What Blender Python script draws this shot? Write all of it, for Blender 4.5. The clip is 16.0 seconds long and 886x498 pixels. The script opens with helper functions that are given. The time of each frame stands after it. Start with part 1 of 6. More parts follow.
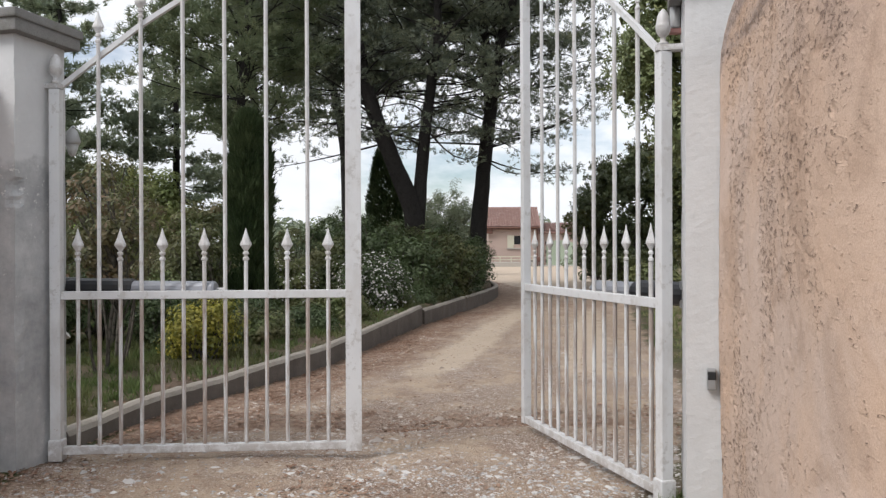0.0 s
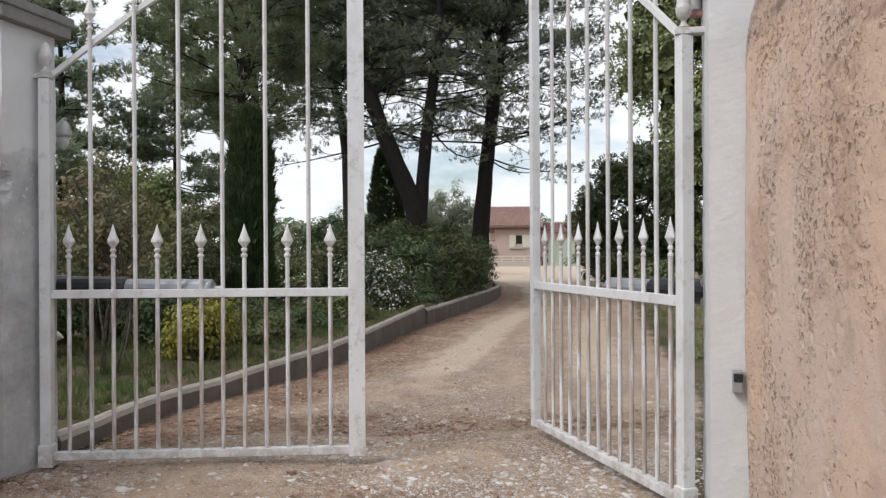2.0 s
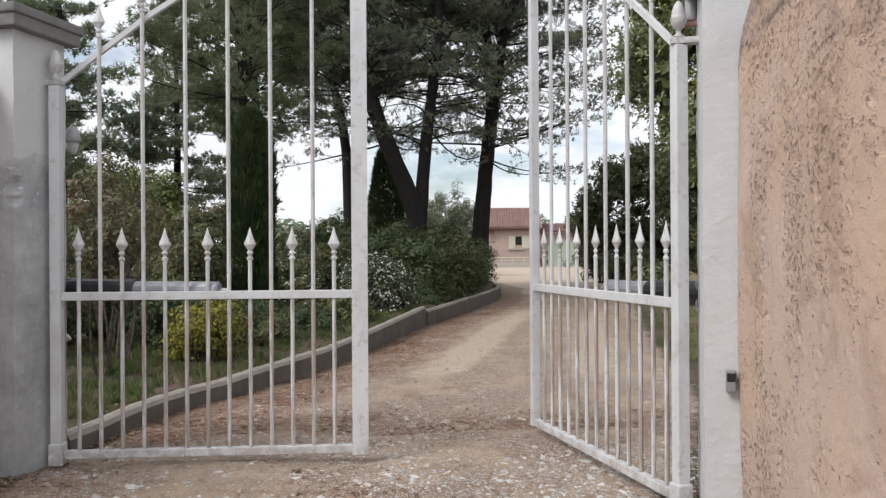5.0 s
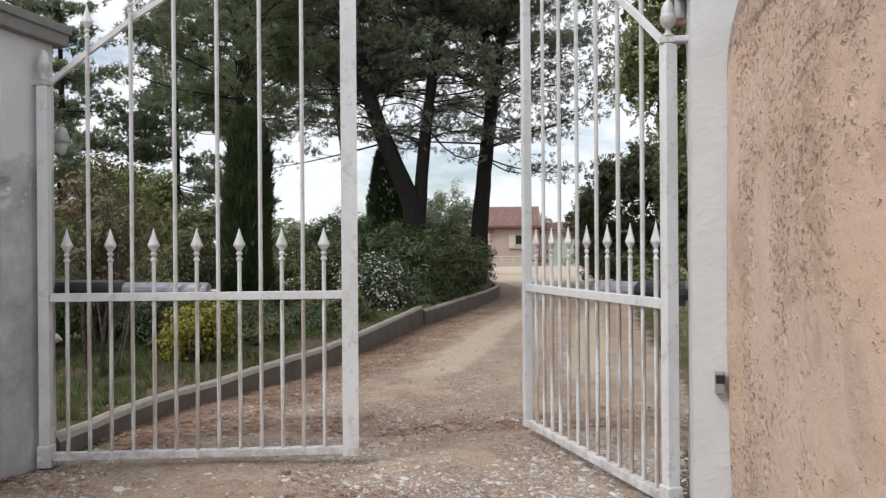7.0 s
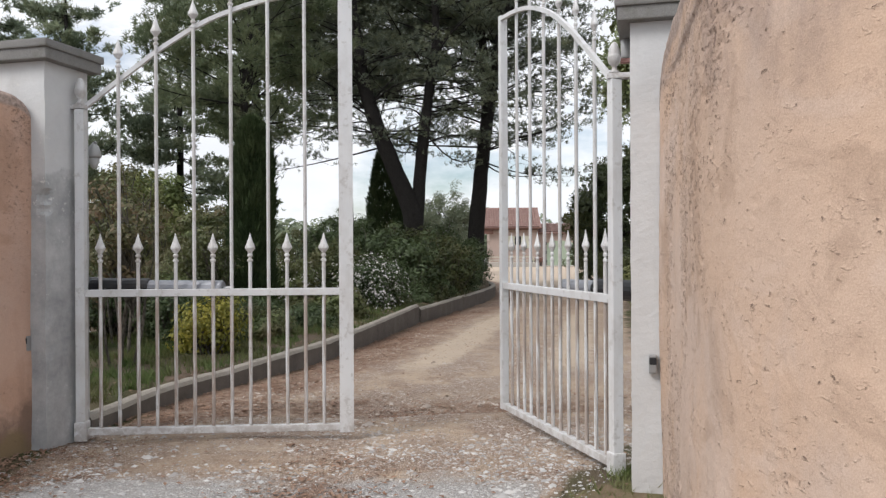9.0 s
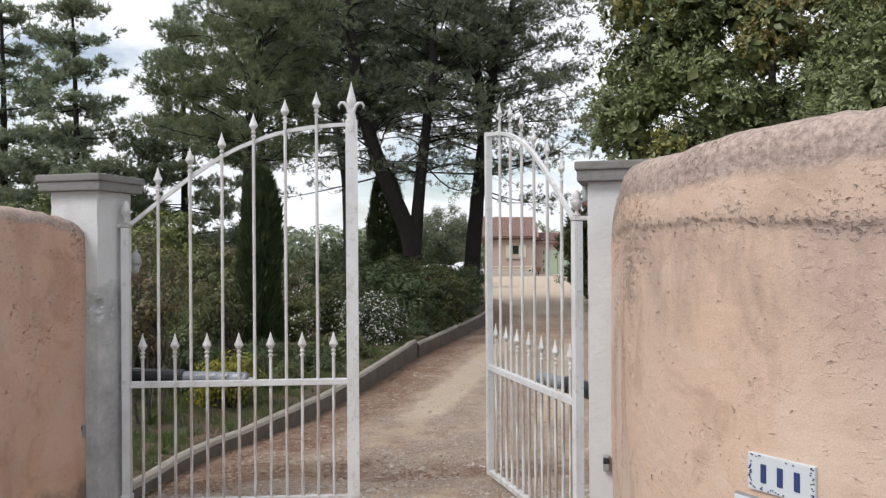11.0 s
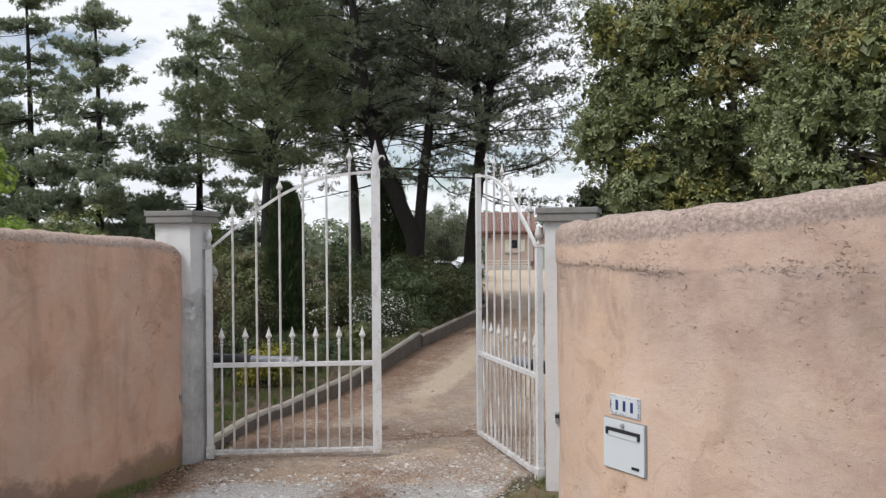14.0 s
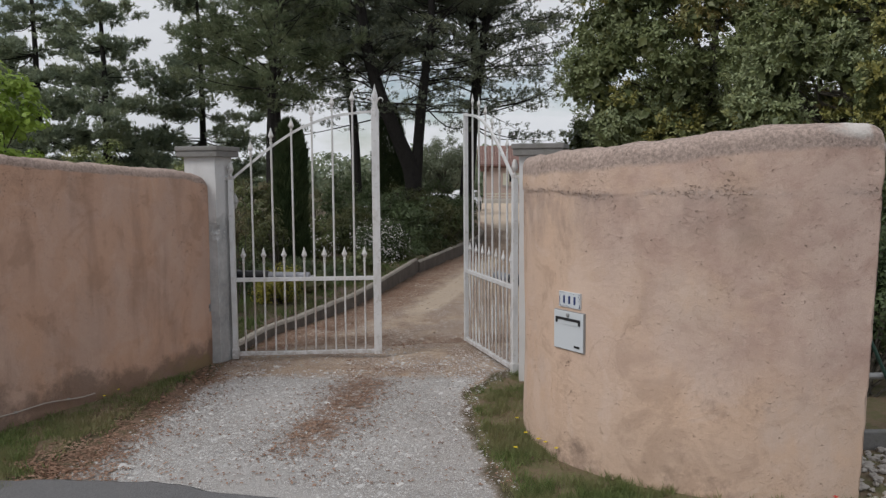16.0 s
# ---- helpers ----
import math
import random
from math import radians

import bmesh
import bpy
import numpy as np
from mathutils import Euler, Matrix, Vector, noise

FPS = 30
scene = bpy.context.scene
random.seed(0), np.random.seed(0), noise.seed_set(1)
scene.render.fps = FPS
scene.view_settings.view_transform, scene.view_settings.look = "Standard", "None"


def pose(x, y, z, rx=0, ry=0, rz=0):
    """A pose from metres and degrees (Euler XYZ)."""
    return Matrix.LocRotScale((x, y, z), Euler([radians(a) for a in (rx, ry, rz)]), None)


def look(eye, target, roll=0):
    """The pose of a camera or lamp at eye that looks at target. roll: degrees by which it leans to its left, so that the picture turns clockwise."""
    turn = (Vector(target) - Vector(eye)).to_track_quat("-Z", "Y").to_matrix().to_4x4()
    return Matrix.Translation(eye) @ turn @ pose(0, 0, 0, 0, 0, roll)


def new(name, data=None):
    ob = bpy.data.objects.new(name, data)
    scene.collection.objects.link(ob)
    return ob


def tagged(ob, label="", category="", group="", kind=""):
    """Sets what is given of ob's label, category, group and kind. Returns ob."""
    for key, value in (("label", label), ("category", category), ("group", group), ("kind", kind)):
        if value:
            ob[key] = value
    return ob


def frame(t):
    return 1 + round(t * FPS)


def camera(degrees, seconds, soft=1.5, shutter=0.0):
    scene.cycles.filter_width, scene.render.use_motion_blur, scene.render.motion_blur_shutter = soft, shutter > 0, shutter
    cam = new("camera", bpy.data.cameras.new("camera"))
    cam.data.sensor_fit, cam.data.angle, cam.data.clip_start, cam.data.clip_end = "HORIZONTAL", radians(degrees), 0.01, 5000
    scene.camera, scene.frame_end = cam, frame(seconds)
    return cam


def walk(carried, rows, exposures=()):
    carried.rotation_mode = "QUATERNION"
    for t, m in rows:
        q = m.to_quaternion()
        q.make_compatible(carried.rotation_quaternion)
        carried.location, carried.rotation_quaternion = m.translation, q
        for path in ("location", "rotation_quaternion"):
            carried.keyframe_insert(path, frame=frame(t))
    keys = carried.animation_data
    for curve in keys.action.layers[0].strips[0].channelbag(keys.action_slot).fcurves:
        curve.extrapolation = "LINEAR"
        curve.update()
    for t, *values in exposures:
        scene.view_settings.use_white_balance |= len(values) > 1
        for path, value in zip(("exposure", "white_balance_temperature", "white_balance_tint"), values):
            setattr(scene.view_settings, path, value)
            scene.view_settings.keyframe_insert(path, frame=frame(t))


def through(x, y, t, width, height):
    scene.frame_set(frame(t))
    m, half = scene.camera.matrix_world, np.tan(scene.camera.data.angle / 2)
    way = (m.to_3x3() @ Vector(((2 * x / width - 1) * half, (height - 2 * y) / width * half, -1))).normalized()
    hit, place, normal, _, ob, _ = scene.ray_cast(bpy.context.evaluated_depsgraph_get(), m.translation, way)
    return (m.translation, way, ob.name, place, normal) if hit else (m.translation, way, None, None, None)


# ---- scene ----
cam = camera(58.2, 16.0, soft=1.35)
PATH = [
    (0, (0.069, 0.007, 1.121), (0.034, 2.006, 1.117), -0.2),
    (0.5, (0.026, 0.076, 1.089), (-0.01, 2.076, 1.086), -0.2),
    (1, (-0.008, 0.139, 1.097), (-0.044, 2.139, 1.095), -0.4),
    (1.5, (0.028, 0.171, 1.096), (-0.006, 2.171, 1.093), -0.3),
    (2, (0.036, 0.187, 1.101), (-0.002, 2.186, 1.097), -0.3),
    (2.5, (0.01, 0.203, 1.131), (-0.025, 2.203, 1.126), -0.4),
    (3, (0.038, 0.165, 1.099), (0.002, 2.165, 1.095), -0.3),
    (3.5, (0.041, 0.116, 1.108), (0.004, 2.116, 1.104), -0.3),
    (4, (0.027, 0.066, 1.115), (-0.01, 2.065, 1.112), -0.3),
    (6.5, (0.053, 0.147, 1.105), (0.015, 2.147, 1.104), -0.4),
    (7, (0.082, 0.119, 1.119), (0.043, 2.118, 1.115), -0.4),
    (7.5, (0.127, 0.018, 1.122), (0.087, 2.018, 1.118), -0.3),
    (8, (0.157, -0.149, 1.111), (0.117, 1.851, 1.108), -0.3),
    (8.5, (0.204, -0.296, 1.121), (0.164, 1.703, 1.118), -0.2),
    (9, (0.191, -0.488, 1.133), (0.15, 1.511, 1.13), -0.3),
    (9.5, (0.225, -0.686, 1.23), (0.183, 1.314, 1.23), -0.3),
    (10, (0.223, -0.883, 1.441), (0.186, 1.116, 1.442), -0.3),
    (10.2, (0.236, -0.955, 1.527), (0.198, 1.044, 1.528), -0.3),
    (12.3, (0.276, -1.900, 1.980), (0.237, 0.100, 1.984), -0.5),
    (12.5, (0.292, -2.002, 1.987), (0.252, -0.002, 1.991), -0.5),
    (13, (0.303, -2.372, 1.989), (0.261, -0.373, 1.996), -0.4),
    (13.5, (0.33, -2.705, 2.008), (0.289, -0.705, 2.013), -0.3),
    (14, (0.297, -3.202, 2.01), (0.256, -1.202, 1.992), -0.4),
    (14.5, (0.279, -3.66, 1.997), (0.236, -1.663, 1.893), -0.6),
    (15, (0.329, -4.213, 1.975), (0.286, -2.222, 1.794), -0.5),
    (15.5, (0.378, -4.366, 1.973), (0.335, -2.375, 1.788), -0.5),
    (16, (0.413, -4.357, 1.986), (0.372, -2.366, 1.802), -0.4),
]
EXPOSURES = [(0, 0.30), (9, 0.30), (10, 0.25), (12.5, 0.46), (13.5, 0.30), (14, 0.23), (14.5, 0.12), (15, -0.03), (15.5, -0.14), (16, -0.28)]
walk(cam, [(t, look(eye, target, roll)) for t, eye, target, roll in PATH], EXPOSURES)

# ---- light: bright overcast sky with broken cloud, a weak wide sun behind the camera's left ----
world = bpy.data.worlds.new("sky")
scene.world = world
world.use_nodes = True
wn, wl = world.node_tree.nodes, world.node_tree.links
wn.clear()
w_out, w_bg = wn.new("ShaderNodeOutputWorld"), wn.new("ShaderNodeBackground")
w_sky = wn.new("ShaderNodeTexSky")
w_sky.sky_type, w_sky.sun_disc = "NISHITA", False
SUN_EL, SUN_AZ = 46.0, 232.0
w_sky.sun_elevation, w_sky.sun_rotation = radians(SUN_EL), radians(SUN_AZ)
w_co, w_map, w_noise = wn.new("ShaderNodeTexCoord"), wn.new("ShaderNodeMapping"), wn.new("ShaderNodeTexNoise")
w_map.inputs["Scale"].default_value = (1.0, 1.0, 2.6)
w_noise.inputs["Scale"].default_value, w_noise.inputs["Detail"].default_value = 2.6, 7.0
w_noise.inputs["Roughness"].default_value = 0.58
w_ramp = wn.new("ShaderNodeValToRGB")
w_ramp.color_ramp.elements[0].position, w_ramp.color_ramp.elements[1].position = 0.34, 0.47
w_grey = wn.new("ShaderNodeValToRGB")
w_grey.color_ramp.elements[0].position, w_grey.color_ramp.elements[1].position = 0.42, 0.72
w_grey.color_ramp.elements[0].color, w_grey.color_ramp.elements[1].color = (8.5, 8.75, 9.2, 1), (7.2, 7.45, 7.95, 1)
w_mix = wn.new("ShaderNodeMix")
w_mix.data_type = "RGBA"
wl.new(w_co.outputs["Generated"], w_map.inputs["Vector"])
wl.new(w_map.outputs["Vector"], w_noise.inputs["Vector"])
wl.new(w_noise.outputs["Fac"], w_ramp.inputs["Fac"])
wl.new(w_noise.outputs["Fac"], w_grey.inputs["Fac"])
wl.new(w_ramp.outputs["Color"], w_mix.inputs["Factor"])
wl.new(w_sky.outputs["Color"], w_mix.inputs["A"])
wl.new(w_grey.outputs["Color"], w_mix.inputs["B"])
wl.new(w_mix.outputs["Result"], w_bg.inputs["Color"])
w_bg.inputs["Strength"].default_value = 0.1
wl.new(w_bg.outputs["Background"], w_out.inputs["Surface"])

sun = new("sun", bpy.data.lights.new("sun", "SUN"))
sun.data.energy, sun.data.angle, sun.data.color = 1.9, radians(24), (1.0, 0.975, 0.95)
sun_dir = Vector((math.sin(radians(SUN_AZ)) * math.cos(radians(SUN_EL)), math.cos(radians(SUN_AZ)) * math.cos(radians(SUN_EL)), math.sin(radians(SUN_EL))))
sun.matrix_world = look(sun_dir * 30, (0, 0, 0))

# ---- materials ----
class Nodes:
    """A small wrapper that wires a procedural material."""

    def __init__(self, name):
        self.mat = bpy.data.materials.new(name)
        self.mat.use_nodes = True
        self.tree = self.mat.node_tree
        self.tree.nodes.clear()
        self.out = self.n("ShaderNodeOutputMaterial")
        self.co = self.n("ShaderNodeTexCoord").outputs["Object"]

    def n(self, kind):
        return self.tree.nodes.new(kind)

    def wire(self, a, b):
        if isinstance(a, (int, float)):
            b.default_value = a
        elif isinstance(a, tuple):
            b.default_value = a if len(a) == 4 or b.type == "VECTOR" else (*a, 1)
        else:
            self.tree.links.new(a, b)

    def noise(self, scale, detail=4.0, rough=0.55, vec=None, dist=0.0, stretch=None):
        vec = vec or self.co
        if stretch:
            m = self.n("ShaderNodeMapping")
            m.inputs["Scale"].default_value = stretch
            self.wire(vec, m.inputs["Vector"])
            vec = m.outputs["Vector"]
        t = self.n("ShaderNodeTexNoise")
        t.inputs["Scale"].default_value, t.inputs["Detail"].default_value = scale, detail
        t.inputs["Roughness"].default_value, t.inputs["Distortion"].default_value = rough, dist
        self.wire(vec, t.inputs["Vector"])
        return t.outputs["Fac"]

    def cells(self, scale, feature="F1", out="Distance", vec=None, rand=1.0):
        t = self.n("ShaderNodeTexVoronoi")
        t.feature = feature
        t.inputs["Scale"].default_value, t.inputs["Randomness"].default_value = scale, rand
        self.wire(vec or self.co, t.inputs["Vector"])
        return t.outputs[out]

    def ramp(self, fac, lo, hi, a=(0, 0, 0), b=(1, 1, 1)):
        r = self.n("ShaderNodeValToRGB")
        e = r.color_ramp.elements
        e[0].position, e[1].position = lo, hi
        e[0].color, e[1].color = (*a, 1), (*b, 1)
        self.wire(fac, r.inputs["Fac"])
        return r.outputs["Color"]

    def mix(self, fac, a, b, mode="MIX"):
        m = self.n("ShaderNodeMix")
        m.data_type, m.blend_type = "RGBA", mode
        self.wire(fac, m.inputs["Factor"])
        self.wire(a, m.inputs["A"])
        self.wire(b, m.inputs["B"])
        return m.outputs["Result"]

    def math(self, op, a, b=0.0):
        m = self.n("ShaderNodeMath")
        m.operation = op
        self.wire(a, m.inputs[0])
        self.wire(b, m.inputs[1])
        return m.outputs[0]

    def axis(self, k):
        s = self.n("ShaderNodeSeparateXYZ")
        self.wire(self.co, s.inputs[0])
        return s.outputs[k]

    def attr(self, name, k):
        a, s = self.n("ShaderNodeAttribute"), self.n("ShaderNodeSeparateColor")
        a.attribute_name = name
        self.wire(a.outputs["Color"], s.inputs[0])
        return s.outputs[k]

    def island(self):
        return self.n("ShaderNodeNewGeometry").outputs["Random Per Island"]

    def any_random(self):
        return self.n("ShaderNodeObjectInfo").outputs["Random"]

    def bump(self, height, strength=0.3, distance=0.01, under=None):
        b = self.n("ShaderNodeBump")
        b.inputs["Strength"].default_value, b.inputs["Distance"].default_value = strength, distance
        self.wire(height, b.inputs["Height"])
        if under:
            self.wire(under, b.inputs["Normal"])
        return b.outputs["Normal"]

    def finish(self, color, rough=0.8, metal=0.0, normal=None, spec=0.5, through=0.0, through_color=None):
        p = self.n("ShaderNodeBsdfPrincipled")
        self.wire(color, p.inputs["Base Color"])
        self.wire(rough, p.inputs["Roughness"])
        self.wire(metal, p.inputs["Metallic"])
        p.inputs["Specular IOR Level"].default_value = spec
        if normal:
            self.wire(normal, p.inputs["Normal"])
        last = p.outputs[0]
        if through:
            t, m = self.n("ShaderNodeBsdfTranslucent"), self.n("ShaderNodeMixShader")
            self.wire(through_color or color, t.inputs["Color"])
            m.inputs[0].default_value = through
            self.wire(last, m.inputs[1])
            self.wire(t.outputs[0], m.inputs[2])
            last = m.outputs[0]
        self.wire(last, self.out.inputs["Surface"])
        return self.mat


def stucco(name, base, warm, pale, drip=0.08):
    """Rough thrown render: dark pits in upright drifts, a ragged joint under the coping, weathered top, damp foot."""
    k = Nodes(name)
    big = k.noise(1.1, 5, 0.6)
    col = k.mix(k.ramp(big, 0.40, 0.66), base, warm)
    col = k.mix(k.math("MULTIPLY", k.ramp(k.noise(1.3, 6, 0.65, stretch=(1, 1, 0.6)), 0.50, 0.62), 0.7), col, pale)
    drips = k.noise(4.5, 5, 0.6, stretch=(1, 1, 0.14))
    col = k.mix(k.math("MULTIPLY", k.ramp(drips, 0.50, 0.68), drip), col, (0.27, 0.17, 0.125))
    blot = k.noise(2.6, 4, 0.6, dist=0.7)
    col = k.mix(k.math("MULTIPLY", k.ramp(blot, 0.52, 0.60), 0.30), col, tuple(min(1.0, c * 1.22) for c in pale))
    col = k.mix(k.math("MULTIPLY", k.ramp(blot, 0.36, 0.44, (1, 1, 1), (0, 0, 0)), 0.45), col, tuple(c * 0.62 for c in warm))
    # grey weathering on the coping and the band under it, dark damp foot
    up, foot = k.attr("edge", 0), k.attr("edge", 1)
    grit = k.noise(46, 4, 0.75)
    wob = k.math("ADD", up, k.math("MULTIPLY", k.math("SUBTRACT", k.noise(4.2, 6, 0.7), 0.5), 0.5))
    cope = k.mix(k.ramp(grit, 0.38, 0.62), (0.22, 0.18, 0.16), (0.47, 0.37, 0.325))
    wob2 = k.math("ADD", foot, k.math("ADD", k.math("MULTIPLY", k.math("SUBTRACT", k.noise(0.9, 3, 0.5), 0.5), 2.2), k.math("MULTIPLY", k.math("SUBTRACT", k.noise(5.0, 7, 0.7), 0.5), 1.5)))
    col = k.mix(k.math("MULTIPLY", k.ramp(wob2, 0.52, 0.86), 0.62), col, (0.115, 0.082, 0.066))
    moss = k.math("MULTIPLY", k.ramp(k.math("MULTIPLY", foot, k.noise(2.9, 4)), 0.50, 0.66), 0.35)
    col = k.mix(moss, col, (0.23, 0.19, 0.05))
    # grey wash below the ragged joint; far end grey-pink, darkened to offset the sun
    wash = k.math("MULTIPLY", k.attr("drift", 2), k.ramp(k.noise(2.4, 6, 0.65, stretch=(1, 1, 0.45)), 0.36, 0.56))
    col = k.mix(k.math("MULTIPLY", wash, 0.9), col, (0.285, 0.215, 0.185))
    bare = k.math("MULTIPLY", k.attr("edge", 2), k.ramp(k.noise(1.5, 7, 0.65), 0.38, 0.56))
    col = k.mix(k.math("MINIMUM", k.math("MULTIPLY", bare, 1.35), 0.92), col, k.mix(k.ramp(k.noise(5, 6, 0.65), 0.40, 0.60), (0.43, 0.30, 0.25), (0.53, 0.395, 0.335)))
    col = k.mix(k.math("MULTIPLY", k.ramp(wob, 0.36, 0.58), 0.85), col, cope)
    bleach = k.math("MULTIPLY", k.ramp(k.math("MULTIPLY", up, k.attr("edge", 2)), 0.66, 0.85), k.ramp(k.noise(5.4, 5, 0.6), 0.44, 0.54))
    col = k.mix(k.math("MULTIPLY", bleach, 0.8), col, (0.60, 0.57, 0.54))
    # sharp small pits, darker in colour, gather in drifts and in the ragged joint
    where = k.attr("drift", 0)
    seam = k.attr("drift", 1)
    wide = k.math("MINIMUM", k.math("ADD", where, seam), 1.0)
    lean = k.math("MULTIPLY", k.math("ADD", k.math("MULTIPLY", wide, wide), k.math("MULTIPLY", k.math("SUBTRACT", k.noise(6.5, 4, 0.6), 0.5), 2.2)), 0.100)
    torn = k.noise(44, 4, 0.58, stretch=(0.85, 0.85, 1.25), dist=0.25)
    large = k.ramp(k.math("SUBTRACT", torn, lean), 0.272, 0.300, (1, 1, 1), (0, 0, 0))
    small = k.ramp(k.math("SUBTRACT", k.noise(115, 4, 0.65, stretch=(0.8, 0.8, 1.1), dist=0.2), lean), 0.275, 0.305, (1, 1, 1), (0, 0, 0))
    pits = k.math("MAXIMUM", k.math("MULTIPLY", small, 0.75), large)
    col = k.mix(k.math("MULTIPLY", k.math("MULTIPLY", seam, k.ramp(grit, 0.36, 0.56)), 0.85), col, cope)
    col = k.mix(k.math("MULTIPLY", pits, 0.66), col, (0.165, 0.112, 0.090))
    hair = k.math("MULTIPLY", k.math("SUBTRACT", 1.0, k.ramp(k.math("ABSOLUTE", k.math("SUBTRACT", k.noise(2.1, 6, 0.6, dist=0.8), 0.5)), 0.0, 0.006)), 0.22)
    col = k.mix(hair, col, (0.25, 0.165, 0.13))
    col = k.mix(0.20, col, k.ramp(k.noise(230, 2), 0.3, 0.7, (0.25, 0.25, 0.25), (0.8, 0.8, 0.8)), "OVERLAY")
    h = k.math("ADD", k.math("MULTIPLY", grit, 0.35), k.math("MULTIPLY", k.noise(17, 4), 0.2))
    h = k.math("ADD", h, k.math("MULTIPLY", k.ramp(k.math("SUBTRACT", torn, lean), 0.30, 0.40, (1, 1, 1), (0, 0, 0)), 0.22))
    h = k.math("SUBTRACT", h, k.math("MULTIPLY", pits, 1.4))
    return k.finish(col, 0.93, normal=k.bump(h, 0.8, 0.010), spec=0.2)


def plain(name, color, rough=0.6, metal=0.0, vary=0.12, scale=9.0, bump=0.06, dirt=(0.12, 0.1, 0.08), dirty=0.25):
    """Paint, plastic or metal with blotches, grime and a little relief."""
    k = Nodes(name)
    dark = tuple(c * (1 - vary) for c in color)
    col = k.mix(k.noise(scale, 5, 0.6), dark, color)
    col = k.mix(k.math("MULTIPLY", k.ramp(k.noise(scale * 0.45, 7, 0.7), 0.56, 0.78), dirty), col, dirt)
    r = k.math("ADD", rough - 0.08, k.math("MULTIPLY", k.noise(scale * 3, 3), 0.16))
    return k.finish(col, r, metal, k.bump(k.noise(scale * 12, 3), bump, 0.004))


def gate_paint(name, worn):
    """White gate paint; the worn one is rubbed brown along the shafts below the middle rail."""
    k = Nodes(name)
    shift, both = k.n("ShaderNodeVectorMath"), k.n("ShaderNodeCombineXYZ")
    k.wire(k.math("MULTIPLY", k.any_random(), 37.0), both.inputs[0])
    k.wire(k.co, shift.inputs[0])
    k.wire(both.outputs[0], shift.inputs[1])
    own = shift.outputs[0]
    col = k.mix(k.noise(5, 5, vec=own), (0.57, 0.57, 0.585), (0.71, 0.71, 0.71))
    chips = k.math("MULTIPLY", k.ramp(k.noise(17, 6, 0.75, vec=own), 0.565, 0.61), 0.55)
    col = k.mix(chips, col, (0.42, 0.40, 0.385))
    grime = k.math("MULTIPLY", k.ramp(k.noise(6, 6, 0.7, vec=own, stretch=(1, 1, 0.5)), 0.48, 0.68), 0.5)
    col = k.mix(grime, col, (0.45, 0.42, 0.40))
    rust = k.math("MULTIPLY", k.ramp(k.noise(31, 4, 0.7, vec=own), 0.69, 0.72), 0.7)
    col = k.mix(rust, col, (0.26, 0.13, 0.07))
    foot = k.math("MULTIPLY", k.ramp(k.axis(2), 0.05, 0.16, (1, 1, 1), (0, 0, 0)), k.ramp(k.noise(13, 6, 0.75, vec=own), 0.44, 0.56))
    col = k.mix(k.math("MULTIPLY", foot, 0.6), col, (0.30, 0.26, 0.23))
    if worn:
        low = k.ramp(k.axis(2), 0.82, 0.88, (1, 1, 1), (0.3, 0.3, 0.3))
        rub = k.ramp(k.noise(34, 5, 0.65, vec=own, stretch=(1, 1, 0.07)), 0.44, 0.54)
        col = k.mix(k.math("MULTIPLY", k.math("MULTIPLY", rub, low), 0.74), col, k.mix(k.noise(9, 4, vec=own), (0.22, 0.125, 0.078), (0.40, 0.33, 0.28)))
    return k.finish(col, 0.45, normal=k.bump(k.noise(90, 3), 0.12, 0.003))


def pillar_paint(name, patched):
    """White-washed cement pillar; the patched one is bare grey cement below a ragged line."""
    k = Nodes(name)
    col = k.mix(k.noise(3.5, 6, 0.6), (0.50, 0.50, 0.505), (0.66, 0.66, 0.66))
    if patched:
        z = k.math("ADD", k.axis(2), k.math("MULTIPLY", k.math("SUBTRACT", k.noise(2.6, 6, 0.6), 0.5), 0.45))
        grey = k.mix(k.ramp(k.noise(3.1, 7, 0.7), 0.35, 0.65), (0.30, 0.305, 0.31), (0.52, 0.52, 0.52))
        grey = k.mix(k.math("MULTIPLY", k.ramp(k.noise(6.0, 6, 0.7, stretch=(1, 1, 0.25)), 0.55, 0.66), 0.6), grey, (0.42, 0.42, 0.42))
        col = k.mix(k.ramp(k.math("MULTIPLY", z, 0.5), 0.765, 0.785), grey, col)
        flakes = k.math("MULTIPLY", k.ramp(k.noise(24, 5, 0.75), 0.60, 0.63), k.ramp(k.noise(2.4, 3), 0.47, 0.58))
        col = k.mix(flakes, col, (0.68, 0.67, 0.65))
    stain = k.ramp(k.noise(3.0, 6, 0.65, stretch=(1, 1, 0.35)), 0.55, 0.75)
    col = k.mix(k.math("MULTIPLY", stain, 0.35), col, (0.27, 0.25, 0.235))
    h = k.math("ADD", k.noise(45, 4, 0.65), k.math("MULTIPLY", k.noise(9, 3), 0.8))
    return k.finish(col, 0.85, normal=k.bump(h, 0.35, 0.006), spec=0.25)


def concrete(name, a, b, moss=(0.10, 0.10, 0.06)):
    k = Nodes(name)
    col = k.mix(k.noise(3.2, 7, 0.65), a, b)
    col = k.mix(k.math("MULTIPLY", k.ramp(k.noise(5.5, 6, 0.7), 0.55, 0.72), 0.5), col, moss)
    col = k.mix(0.2, col, k.ramp(k.noise(150, 2), 0.3, 0.7, (0.2, 0.2, 0.2), (0.85, 0.85, 0.85)), "OVERLAY")
    return k.finish(col, 0.9, normal=k.bump(k.math("ADD", k.noise(70, 4, 0.7), k.noise(12, 3)), 0.4, 0.006), spec=0.25)


